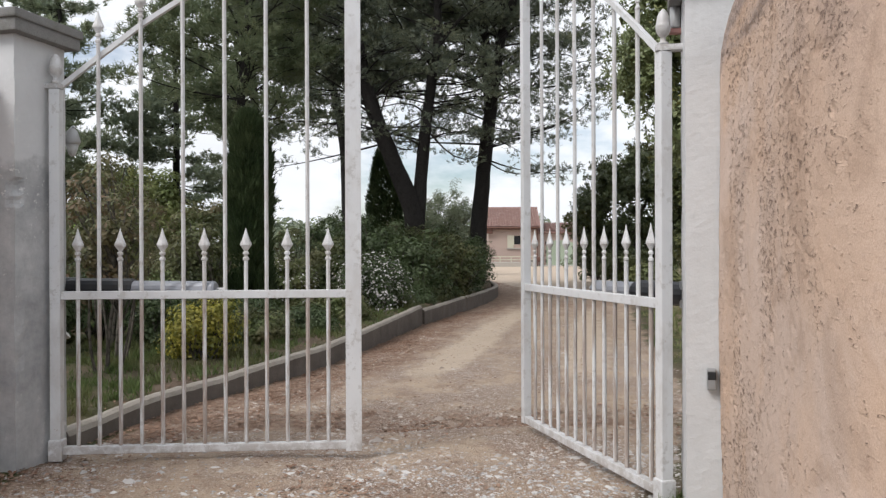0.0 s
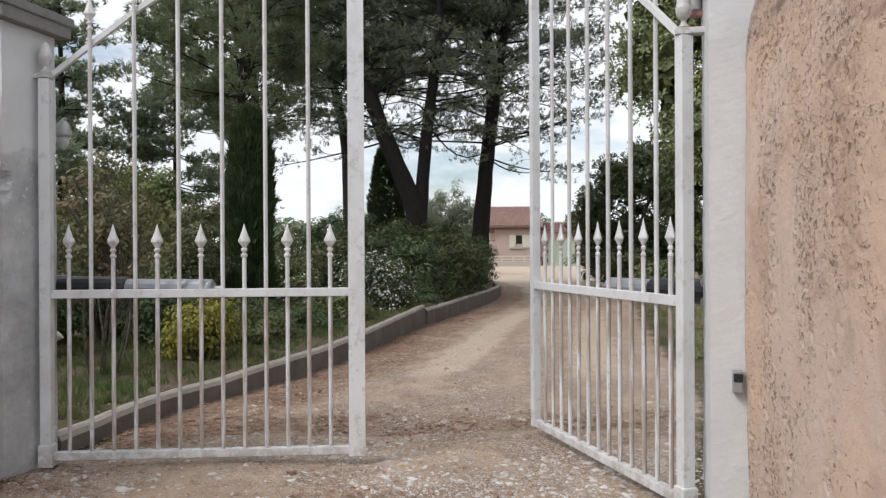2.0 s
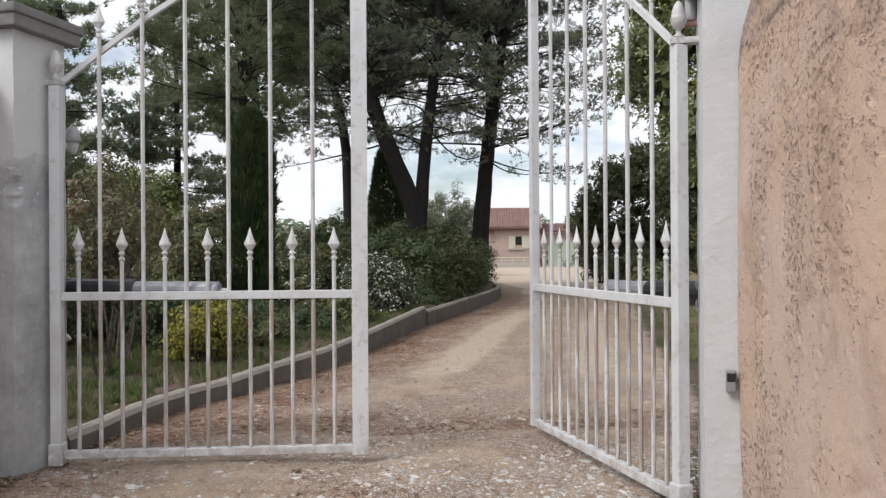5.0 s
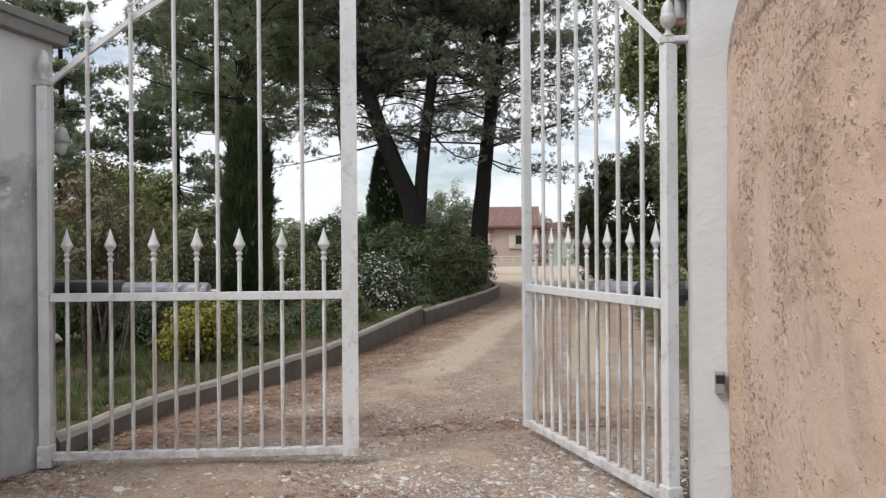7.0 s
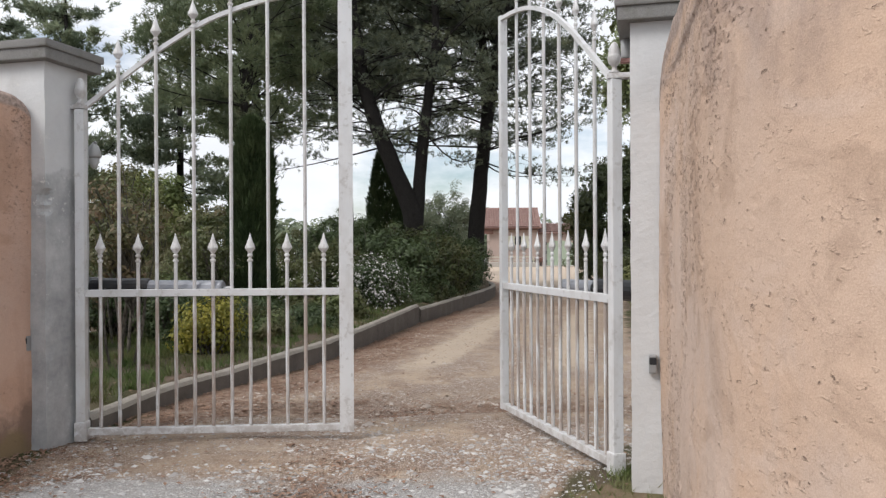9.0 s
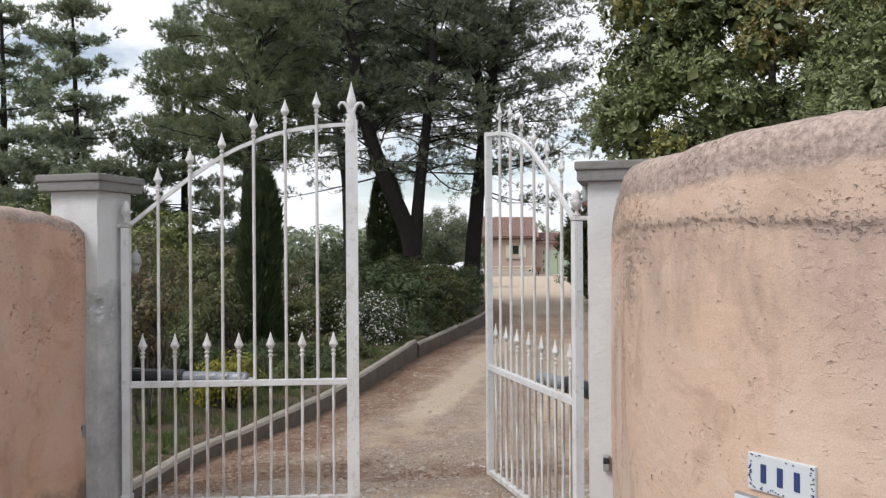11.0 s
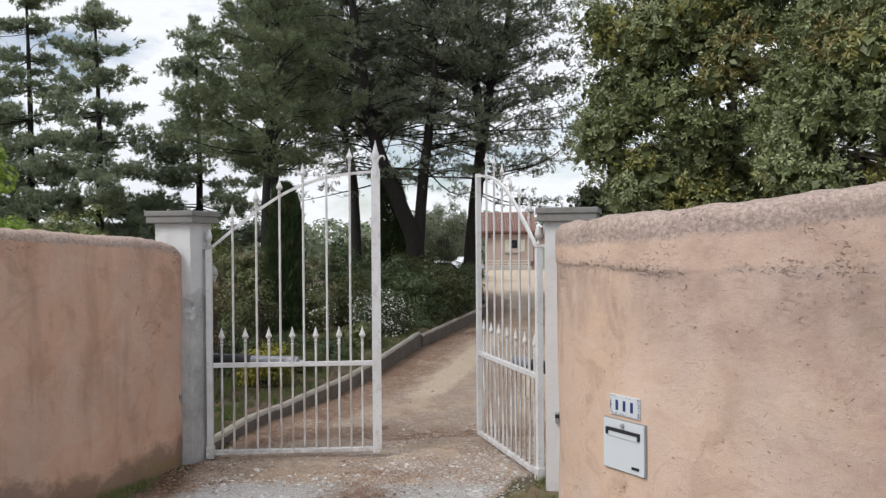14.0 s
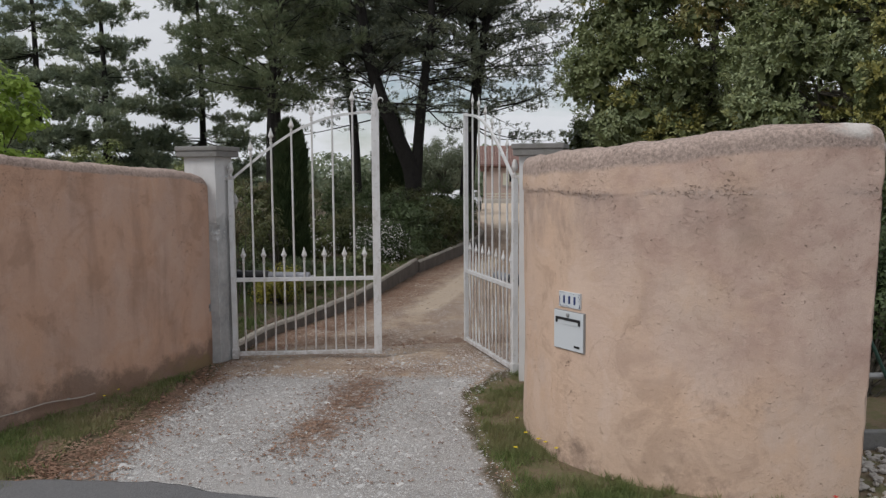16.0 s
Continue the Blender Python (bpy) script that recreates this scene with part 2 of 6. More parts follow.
def leaf(name, a, b, c, rough=0.55, through=0.3, spec=0.4):
    """Foliage whose every leaf takes a tint of its own; patches of new and old growth."""
    k = Nodes(name)
    col = k.mix(k.island(), a, b)
    col = k.mix(k.ramp(k.noise(1.7, 4, 0.6), 0.42, 0.64), col, c)
    return k.finish(col, rough, spec=spec, through=through)


def bark(name, a, b, scale=9.0):
    k = Nodes(name)
    crack = k.cells(scale, "DISTANCE_TO_EDGE", vec=None)
    col = k.mix(k.noise(scale * 0.8, 6, 0.65, stretch=(1, 1, 0.35)), a, b)
    col = k.mix(k.math("MULTIPLY", k.ramp(crack, 0.02, 0.12, (1, 1, 1), (0, 0, 0)), 0.6), col, tuple(x * 0.35 for x in a))
    return k.finish(col, 0.95, normal=k.bump(k.math("ADD", k.noise(scale * 2, 5, 0.7, stretch=(1, 1, 0.3)), crack), 0.8, 0.03), spec=0.15)


def ground_material():
    """Soil and thin grass, gravel drive, pale worn wheel tracks, leaf litter with a painted pine-shade band, by the
    plan's zones.
    """
    k = Nodes("ground")
    gravel, green, litter = (k.attr("zone", i) for i in range(3))
    warp = k.math("MULTIPLY", k.math("SUBTRACT", k.noise(2.2, 6, 0.7), 0.5), 0.9)
    fine = k.noise(55, 4, 0.7)
    soil = k.mix(k.noise(1.3, 6, 0.65), (0.105, 0.078, 0.058), (0.20, 0.15, 0.11))
    soil = k.mix(k.ramp(k.noise(0.8, 5, 0.6), 0.40, 0.60), soil, (0.060, 0.075, 0.026))
    gap = k.ramp(k.cells(68, "DISTANCE_TO_EDGE"), 0.0, 0.28)
    tint = k.cells(68, "F1", "Color")
    grey_tint = k.n("ShaderNodeSeparateColor")
    k.wire(tint, grey_tint.inputs[0])
    tone = grey_tint.outputs[0]
    sand = k.mix(k.noise(0.55, 5, 0.6), (0.39, 0.285, 0.205), (0.50, 0.385, 0.285))
    sand = k.mix(k.ramp(k.noise(2.6, 6, 0.7), 0.46, 0.62), sand, (0.28, 0.19, 0.14))
    sand = k.mix(k.math("MULTIPLY", k.ramp(fine, 0.45, 0.62), 0.4), sand, (0.58, 0.50, 0.41))
    stone = k.mix(tone, (0.27, 0.19, 0.15), (0.72, 0.65, 0.60))
    stone = k.mix(gap, (0.24, 0.165, 0.115), stone)
    near = k.ramp(k.math("MULTIPLY", k.axis(1), 0.05), 0.28, 0.80, (1, 1, 1), (0.35, 0.35, 0.35))
    where = k.math("MULTIPLY", k.ramp(k.noise(1.25, 6, 0.7), 0.40, 0.56), near)
    sand = k.mix(k.math("MULTIPLY", where, 0.9), sand, stone)
    worn = k.ramp(k.math("ADD", k.attr("zone2", 1), k.math("ADD", warp, k.math("MULTIPLY", k.math("SUBTRACT", k.noise(7, 6, 0.75), 0.5), 0.9))), 0.38, 0.70)
    sand = k.mix(k.math("MULTIPLY", worn, 0.85), sand, k.mix(k.noise(1.6, 5, 0.6), (0.50, 0.395, 0.30), (0.62, 0.515, 0.41)))
    pale = k.attr("zone2", 0)
    grey = k.mix(tone, (0.33, 0.325, 0.325), (0.74, 0.735, 0.73))
    grey = k.mix(gap, (0.32, 0.295, 0.27), grey)
    grey = k.mix(k.ramp(k.noise(1.0, 5, 0.6), 0.45, 0.70), grey, (0.48, 0.46, 0.445))
    sand = k.mix(k.ramp(k.math("ADD", pale, warp), 0.40, 0.62), sand, grey)
    col = k.mix(k.ramp(k.math("ADD", gravel, warp), 0.42, 0.60), soil, sand)
    turf = k.mix(k.noise(30, 4, 0.7), (0.115, 0.118, 0.052), (0.215, 0.195, 0.105))
    turf = k.mix(k.ramp(k.noise(5.0, 7, 0.75), 0.42, 0.58), turf, (0.235, 0.175, 0.12))
    col = k.mix(k.ramp(k.math("ADD", green, warp), 0.42, 0.62), col, turf)
    # litter brown also carries the pine shade painted across the drive
    brown = k.mix(k.noise(42, 4, 0.7), (0.16, 0.098, 0.070), (0.36, 0.245, 0.180))
    col = k.mix(k.math("MULTIPLY", k.ramp(k.math("ADD", litter, warp), 0.36, 0.66), k.ramp(k.noise(11, 5, 0.7), 0.36, 0.52)), col, brown)
    h = k.math("ADD", k.math("MULTIPLY", gap, 0.8), fine)
    return k.finish(col, 0.95, normal=k.bump(h, 0.7, 0.012), spec=0.2)


def asphalt():
    k = Nodes("asphalt")
    col = k.mix(k.noise(2.0, 6, 0.6), (0.145, 0.148, 0.156), (0.21, 0.21, 0.215))
    col = k.mix(0.4, col, k.mix(k.cells(160, "F1", "Color"), (0.03, 0.03, 0.03), (0.22, 0.215, 0.21)))
    return k.finish(col, 0.85, normal=k.bump(k.cells(150), 0.6, 0.006), spec=0.3)


M_WALL_E = stucco("stucco_pale", (0.565, 0.415, 0.322), (0.59, 0.415, 0.305), (0.54, 0.425, 0.36))
M_WALL_W = stucco("stucco_dark", (0.505, 0.332, 0.252), (0.555, 0.345, 0.242), (0.480, 0.343, 0.280), 0.45)
M_GATE, M_GATE_BAR = gate_paint("gate_paint", False), gate_paint("worn_gate_paint", True)
M_PIL_W, M_PIL_E = pillar_paint("pillar_patched", True), pillar_paint("pillar_white", False)
M_CAP = concrete("cap_concrete", (0.15, 0.147, 0.143), (0.27, 0.262, 0.252))
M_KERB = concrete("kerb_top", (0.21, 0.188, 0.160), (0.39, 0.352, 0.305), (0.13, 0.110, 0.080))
# side faces take a darker concrete than the top
M_KERB_FACE = concrete("kerb_face_dark", (0.062, 0.052, 0.045), (0.21, 0.182, 0.160), (0.065, 0.055, 0.04))
M_GROUND, M_ROAD = ground_material(), asphalt()
M_BARK_PINE = bark("pine_bark", (0.026, 0.024, 0.023), (0.056, 0.051, 0.048), 22.0)
M_BARK_GREY = bark("grey_bark", (0.085, 0.075, 0.062), (0.17, 0.155, 0.13))
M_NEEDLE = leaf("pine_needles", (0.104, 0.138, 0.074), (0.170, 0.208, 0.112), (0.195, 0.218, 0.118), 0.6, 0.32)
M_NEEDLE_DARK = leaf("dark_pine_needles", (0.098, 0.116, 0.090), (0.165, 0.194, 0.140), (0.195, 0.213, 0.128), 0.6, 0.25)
# paler, bluer needles: distance haze mixed into the leaf colour
M_NEEDLE_HAZE = leaf("hazed_pine_needles", (0.175, 0.220, 0.155), (0.280, 0.332, 0.230), (0.300, 0.330, 0.205), 0.6, 0.36)
M_OAK_DARK = leaf("dark_oak_leaves", (0.083, 0.107, 0.040), (0.147, 0.175, 0.070), (0.184, 0.193, 0.074), 0.5, 0.22)
M_CYPRESS = leaf("cypress_sprays", (0.027, 0.044, 0.019), (0.050, 0.076, 0.030), (0.064, 0.084, 0.036), 0.7, 0.12, 0.2)
M_SHRUB = leaf("shrub_leaves", (0.074, 0.101, 0.035), (0.155, 0.189, 0.068), (0.169, 0.142, 0.074), 0.5, 0.28)
M_SHRUB_PALE = leaf("pale_shrub_leaves", (0.13, 0.17, 0.06), (0.24, 0.28, 0.11), (0.27, 0.27, 0.10), 0.5, 0.3)
M_OLEANDER = leaf("oleander_leaves", (0.042, 0.066, 0.028), (0.094, 0.130, 0.052), (0.082, 0.110, 0.044), 0.5, 0.25)
M_SHRUB_DEEP = leaf("deep_shrub_leaves", (0.040, 0.055, 0.022), (0.098, 0.118, 0.040), (0.115, 0.110, 0.042), 0.5, 0.25)
M_YELLOW = leaf("yellow_leaves", (0.19, 0.19, 0.035), (0.44, 0.38, 0.06), (0.17, 0.19, 0.045), 0.5, 0.3)
M_RED = leaf("reddish_leaves", (0.130, 0.111, 0.055), (0.202, 0.124, 0.075), (0.098, 0.130, 0.052), 0.5, 0.28)
M_OLIVE = leaf("olive_leaves", (0.12, 0.144, 0.09), (0.204, 0.228, 0.156), (0.144, 0.168, 0.096), 0.6, 0.2)
M_LIME = leaf("lime_leaves", (0.221, 0.325, 0.052), (0.364, 0.494, 0.091), (0.286, 0.390, 0.078), 0.5, 0.35)
M_PETAL = leaf("white_petals", (0.55, 0.52, 0.50), (0.75, 0.73, 0.72), (0.70, 0.66, 0.66), 0.6, 0.3)

# ---- shared builders ----
def ground_z(x, y):
    """The lie of the land: level at the gate, falling gently towards the house."""
    if y < 4:
        z = 0.0
    elif y < 14:
        z = -0.017 * (y - 4)
    elif y < 50:
        z = -0.17 - 0.0092 * (y - 14)
    else:
        z = -0.50
    return z


def data_of(name, verts, faces, mats, smooth=False, index=None):
    me = bpy.data.meshes.new(name)
    me.from_pydata([tuple(v) for v in verts], [], faces)
    for m in (mats if isinstance(mats, (list, tuple)) else [mats]):
        me.materials.append(m)
    if index is not None:
        me.polygons.foreach_set("material_index", index)
    if smooth:
        me.polygons.foreach_set("use_smooth", [True] * len(me.polygons))
    me.update()
    return me


def fast_mesh(name, verts, tris, mat, smooth=False):
    """A mesh from arrays: verts n x 3, tris m x 3."""
    me = bpy.data.meshes.new(name)
    verts, tris = np.asarray(verts, np.float32), np.asarray(tris, np.int32)
    me.vertices.add(len(verts))
    me.vertices.foreach_set("co", verts.ravel())
    me.loops.add(tris.size)
    me.loops.foreach_set("vertex_index", tris.ravel())
    me.polygons.add(len(tris))
    me.polygons.foreach_set("loop_start", np.arange(0, tris.size, 3, dtype=np.int32))
    me.materials.append(mat)
    if smooth:
        me.polygons.foreach_set("use_smooth", np.ones(len(tris), bool))
    me.update(calc_edges=True)
    return me


def part(name, bm, material, parent, label="", smooth=False):
    """Links a bmesh (or mesh data) as one mesh object under a thing or a part."""
    if isinstance(bm, bmesh.types.BMesh):
        me = bpy.data.meshes.new(name)
        if smooth:
            for f in bm.faces:
                f.smooth = True
        bm.to_mesh(me)
        bm.free()
        me.materials.append(material)
    else:
        me = bm
    ob = new(name, me)
    ob.parent = parent
    if label:
        tagged(ob, label)
    return ob


def thing(name, label, category, at=(0, 0, 0), turn=0.0, group="", kind=""):
    ob = tagged(new(name), label, category, group, kind)
    ob.empty_display_size = 0.1
    ob.matrix_world = pose(*at, 0, 0, turn)
    return ob


def box(bm, x0, x1, y0, y1, z0, z1, bevel=0.0):
    """A box, bevelled if asked, added to bm."""
    made = bmesh.ops.create_cube(bm, size=1.0)
    vs = made["verts"]
    for v in vs:
        v.co = Vector((x0 + (v.co.x + 0.5) * (x1 - x0), y0 + (v.co.y + 0.5) * (y1 - y0), z0 + (v.co.z + 0.5) * (z1 - z0)))
    if bevel:
        es = list({e for v in vs for e in v.link_edges})
        bmesh.ops.bevel(bm, geom=es, offset=bevel, segments=2, affect="EDGES", profile=0.6)
    return bm


def boxed(*a, bevel=0.0):
    return box(bmesh.new(), *a, bevel=bevel)


def lathe(bm, profile, sides=12, m=Matrix.Identity(4)):
    """A turned form from (radius, height) pairs, closed at both ends."""
    rings = []
    for r, z in profile:
        rings.append([bm.verts.new(m @ Vector((r * math.cos(2 * math.pi * i / sides), r * math.sin(2 * math.pi * i / sides), z))) for i in range(sides)])
    for a, b in zip(rings, rings[1:]):
        for i in range(sides):
            bm.faces.new((a[i], a[(i + 1) % sides], b[(i + 1) % sides], b[i]))
    bm.faces.new(list(reversed(rings[0])))
    bm.faces.new(rings[-1])
    return bm


def sweep(bm, path, radius, sides=8, square=False):
    """A tube (or square bar) along a path of points; radius may be a list."""
    path = [Vector(p) for p in path]
    rings = []
    up0 = Vector((0, 0, 1))
    for i, p in enumerate(path):
        d = (path[min(i + 1, len(path) - 1)] - path[max(i - 1, 0)]).normalized()
        u = d.cross(up0)
        u = u.normalized() if u.length > 0.05 else Vector((1, 0, 0))
        w = u.cross(d).normalized()
        r = radius[i] if isinstance(radius, (list, tuple)) else radius
        n = 4 if square else sides
        o = math.pi / 4 if square else 0
        k = r * (1.414 if square else 1)
        rings.append([bm.verts.new(p + k * (math.cos(2 * math.pi * j / n + o) * u + math.sin(2 * math.pi * j / n + o) * w)) for j in range(n)])
    for a, b in zip(rings, rings[1:]):
        for j in range(len(a)):
            bm.faces.new((a[j], a[(j + 1) % len(a)], b[(j + 1) % len(a)], b[j]))
    bm.faces.new(list(reversed(rings[0])))
    bm.faces.new(rings[-1])
    bmesh.ops.recalc_face_normals(bm, faces=bm.faces[:])
    return bm


def spline(points, step):
    """Points every step metres along a smooth curve through the given ones."""
    pts = [Vector(p) for p in points]
    dense = []
    for i in range(len(pts) - 1):
        p0, p1, p2, p3 = pts[max(i - 1, 0)], pts[i], pts[i + 1], pts[min(i + 2, len(pts) - 1)]
        m = max(8, int((p2 - p1).length / step * 4))
        for j in range(m):
            t = j / m
            dense.append(0.5 * (2 * p1 + (p2 - p0) * t + (2 * p0 - 5 * p1 + 4 * p2 - p3) * t * t + (3 * p1 - p0 - 3 * p2 + p3) * t ** 3))
    dense.append(pts[-1])
    out, run = [dense[0]], 0.0
    for a, b in zip(dense, dense[1:]):
        run += (b - a).length
        if run >= step:
            out.append(b)
            run = 0.0
    return out


# ---- foliage in bulk ----
def rand_dirs(n, rng):
    v = rng.normal(size=(n, 3))
    return v / np.linalg.norm(v, axis=1, keepdims=True)


def needles(pos, way, length, width, each, rng, spread=0.75):
    """Sprays of thin needles: each a slim triangle fanning out from its twig."""
    n = len(pos)
    p = np.repeat(pos, each, axis=0)
    d = np.repeat(way, each, axis=0) + spread * rand_dirs(n * each, rng)
    d /= np.linalg.norm(d, axis=1, keepdims=True)
    s = np.cross(d, rand_dirs(n * each, rng))
    s /= np.linalg.norm(s, axis=1, keepdims=True) + 1e-9
    L = (length * rng.uniform(0.6, 1.15, (n * each, 1)))
    w = width * rng.uniform(0.7, 1.3, (n * each, 1))
    p = p + rng.normal(size=p.shape) * length * 0.18
    v = np.empty((n * each, 3, 3))
    v[:, 0], v[:, 1], v[:, 2] = p - s * w, p + s * w, p + d * L
    return v.reshape(-1, 3), np.arange(n * each * 3).reshape(-1, 3)


def leaves(pos, out, size, aspect, rng, lift=0.4, jitter=0.9):
    """Small folded leaves, two triangles each, facing roughly outward and up."""
    n = len(pos)
    nrm = out + np.array([0, 0, lift]) + jitter * rand_dirs(n, rng)
    nrm /= np.linalg.norm(nrm, axis=1, keepdims=True) + 1e-9
    a = np.cross(nrm, rand_dirs(n, rng))
    a /= np.linalg.norm(a, axis=1, keepdims=True) + 1e-9
    b = np.cross(nrm, a)
    L = size * rng.uniform(0.6, 1.3, (n, 1))
    W = L * aspect
    v = np.empty((n, 4, 3))
    v[:, 0] = pos - a * L * 0.5
    v[:, 1] = pos + b * W * 0.5 + nrm * W * 0.18
    v[:, 2] = pos + a * L * 0.5
    v[:, 3] = pos - b * W * 0.5 + nrm * W * 0.18
    base = np.arange(n)[:, None] * 4
    t = np.concatenate([base + np.array([[0, 1, 2]]), base + np.array([[0, 2, 3]])], 1).reshape(-1, 3)
    return v.reshape(-1, 3), t


class Wood:
    """Collects tapered limbs into one mesh."""

    def __init__(self):
        self.v, self.f = [], []

    def limb(self, path, r0, r1, sides=7, knots=0.0):
        path = [Vector(p) for p in path]
        n0 = len(self.v)
        for i, p in enumerate(path):
            d = (path[min(i + 1, len(path) - 1)] - path[max(i - 1, 0)]).normalized()
            u = d.cross(Vector((0.3, 0.9, 0.1))).normalized()
            w = u.cross(d)
            t = i / max(len(path) - 1, 1)
            r = r0 + (r1 - r0) * t
            for j in range(sides):
                a = 2 * math.pi * j / sides
                q = r * (1 + knots * (noise.noise(p * 2.1 + Vector((j * 1.7, 0, 0)))))
                self.v.append(p + q * (math.cos(a) * u + math.sin(a) * w))
        for i in range(len(path) - 1):
            for j in range(sides):
                a, b = n0 + i * sides + j, n0 + i * sides + (j + 1) % sides
                self.f.append((a, b, b + sides, a + sides))

    def mesh(self, name, mat):
        return data_of(name, self.v, self.f, mat, smooth=True)


def bend(a, b, n, sag, rng, wob=0.05):
    """A gently crooked line from a to b, lifted or sagging in the middle."""
    a, b = np.asarray(a, float), np.asarray(b, float)
    L = np.linalg.norm(b - a)
    out = []
    off = rng.normal(size=3) * wob * L
    for i in range(n + 1):
        t = i / n
        p = a + (b - a) * t + np.array([0, 0, sag * L]) * 4 * t * (1 - t) + off * math.sin(math.pi * t)
        out.append(tuple(p))
    return out

# ---- ground, road ----
def smooth01(x, a, b):
    t = min(max((x - a) / (b - a), 0.0), 1.0)
    return t * t * (3 - 2 * t)


def interp(v, table):
    for (a, p), (b, q) in zip(table, table[1:]):
        if v <= b:
            return p + (q - p) * min(max((v - a) / (b - a), 0.0), 1.0)
    return table[-1][1]


DRIVE_L = [(0.3, -2.26), (0.9, -2.20), (1.6, -2.12), (2.2, -2.06), (3.2, -2.04), (4.2, -2.12), (5.5, -1.85), (6.3, -1.6), (8.2, -1.12), (10.5, -0.75), (13.1, -0.40), (20.0, 0.98), (28.0, 1.6), (40.0, 0.5), (60.0, -4.0)]
DRIVE_R = [(0.3, 0.70), (0.8, 0.60), (1.75, 0.46), (2.8, 0.42), (3.3, 0.72), (4.2, 1.2), (6.0, 1.8), (13.0, 3.0), (20.0, 4.4), (28.0, 5.2), (40.0, 8.0), (60.0, 14.0)]


def axis_values(spans):
    out = []
    for a, b, step in spans:
        n = max(1, round((b - a) / step))
        out += [a + (b - a) * i / n for i in range(n)]
    return out + [spans[-1][1]]


def lie(x, y):
    """Height of the ground with its small unevenness."""
    z = ground_z(x, y)
    if abs(x) < 9 and -1 < y < 33:
        z += 0.022 * noise.noise((x * 1.3, y * 1.3, 3)) + 0.007 * noise.noise((x * 6, y * 6, 1))
        z -= 0.035 * math.exp(-((y - 5.15 - 0.08 * math.sin(x * 1.7)) / 0.14) ** 2) * smooth01(x, -1.7, -1.3)
        if y > 4.6:
            z += (0.10 - ground_z(x, y)) * smooth01(interp(y, DRIVE_L) - 0.16 - x, 0.0, 0.10) * smooth01(y, 4.6, 5.0) * (1 - smooth01(y, 24, 30))
    return z


def build_ground():
    xs = axis_values([(-900, -120, 130), (-120, -30, 15), (-30, -6, 2), (-6, -3.4, 0.2), (-3.4, 3.2, 0.07), (3.2, 8, 0.4), (8, 30, 2), (30, 120, 15), (120, 900, 130)])
    ys = axis_values([(-900, -120, 130), (-120, -12, 12), (-12, -1, 1), (-1, 0.0, 0.2), (0.0, 8, 0.07), (8, 16, 0.14), (16, 32, 0.5), (32, 76, 2), (76, 140, 16), (140, 1200, 150)])
    verts, zone, zone2 = [], [], []
    for y in ys:
        l, r = interp(y, DRIVE_L), interp(y, DRIVE_R)
        for x in xs:
            z = lie(x, y)
            soft = 0.25 + 0.02 * max(y, 0)
            g = smooth01(x, l - soft, l + soft) * (1 - smooth01(x, r - soft, r + soft)) * smooth01(y, -0.5, -0.3) * (1 - smooth01(y, 66, 69))
            # grass against the walls on the road side, leaf litter along edges and between the wheel tracks
            verge = smooth01(y, -0.4, -0.1) * (1 - smooth01(y, 3.1, 3.6))
            green = verge * (smooth01(l - x, 0.25, 0.5) + smooth01(x - r, -0.05, 0.2))
            if y > 4.2:
                green = max(green, 0.12 * smooth01(l - x, 0.2, 0.6) * (1 - smooth01(y, 9, 12)))
                green = max(green, 0.75 * smooth01(x - r, 0.0, 0.8))
            litter_shade = 0.66 * math.exp(-((x - l + 0.12) / 0.26) ** 2) * smooth01(y, 0.4, 1.0) * (1 - 0.5 * smooth01(y, 3.0, 4.0))
            litter_shade = max(litter_shade, 0.95 * math.exp(-((x - l - 0.25) / 0.55) ** 2) * smooth01(y, 4.2, 5.2))
            litter_shade = max(litter_shade, 0.70 * math.exp(-((x + 0.62 - 0.12 * (y - 2.5)) / 0.33) ** 2) * smooth01(y, 0.9, 1.7) * (1 - smooth01(y, 3.3, 4.3)))
            litter_shade = max(litter_shade, 0.55 * math.exp(-((y - 5.3) / 0.45) ** 2) * g)
            # brown band standing for the pines' shade on the drive, in colour only
            litter_shade = max(litter_shade, 0.52 * math.exp(-((y - 18.5) / 4.0) ** 2) * g)
            pale = (1 - smooth01(y, 2.7, 4.1)) * g
            mid = 0.5 * (l + r) + 0.15
            wheel = max(math.exp(-((x - mid - 0.72) / 0.30) ** 2), math.exp(-((x - mid + 0.72) / 0.30) ** 2)) * smooth01(y, 5.8, 8.5) * g
            # wheel tracks fade within the painted shade band
            wheel = max(wheel * (1 - 0.5 * math.exp(-((y - 18.5) / 4.0) ** 2)), smooth01(y, 21, 26) * g)
            wheel = max(wheel, 0.42 * math.exp(-((y - 3.95 + 0.12 * x) / 0.55) ** 2) * smooth01(x, -2.0, -1.5) * (1 - smooth01(x, -0.1, 0.6)) * g)
            litter_shade *= 1 - 0.7 * math.exp(-((y - 3.95 + 0.12 * x) / 0.5) ** 2) * smooth01(x, -1.9, -1.4)
            verts.append((x, y, z))
            zone.append((g, min(green, 1), min(litter_shade, 1), 1))
            zone2.append((pale, wheel, 0, 1))
    nx = len(xs)
    faces = [(j * nx + i, j * nx + i + 1, (j + 1) * nx + i + 1, (j + 1) * nx + i) for j in range(len(ys) - 1) for i in range(nx - 1)]
    me = data_of("ground", verts, faces, M_GROUND, smooth=True)
    for name, vals in (("zone", zone), ("zone2", zone2)):
        at = me.attributes.new(name, "FLOAT_COLOR", "POINT")
        at.data.foreach_set("color", np.array(vals, np.float32).ravel())
    tagged(new("ground", me), "gravel drive, thin grass and leaf litter on sandy soil", "ground", kind="structure")


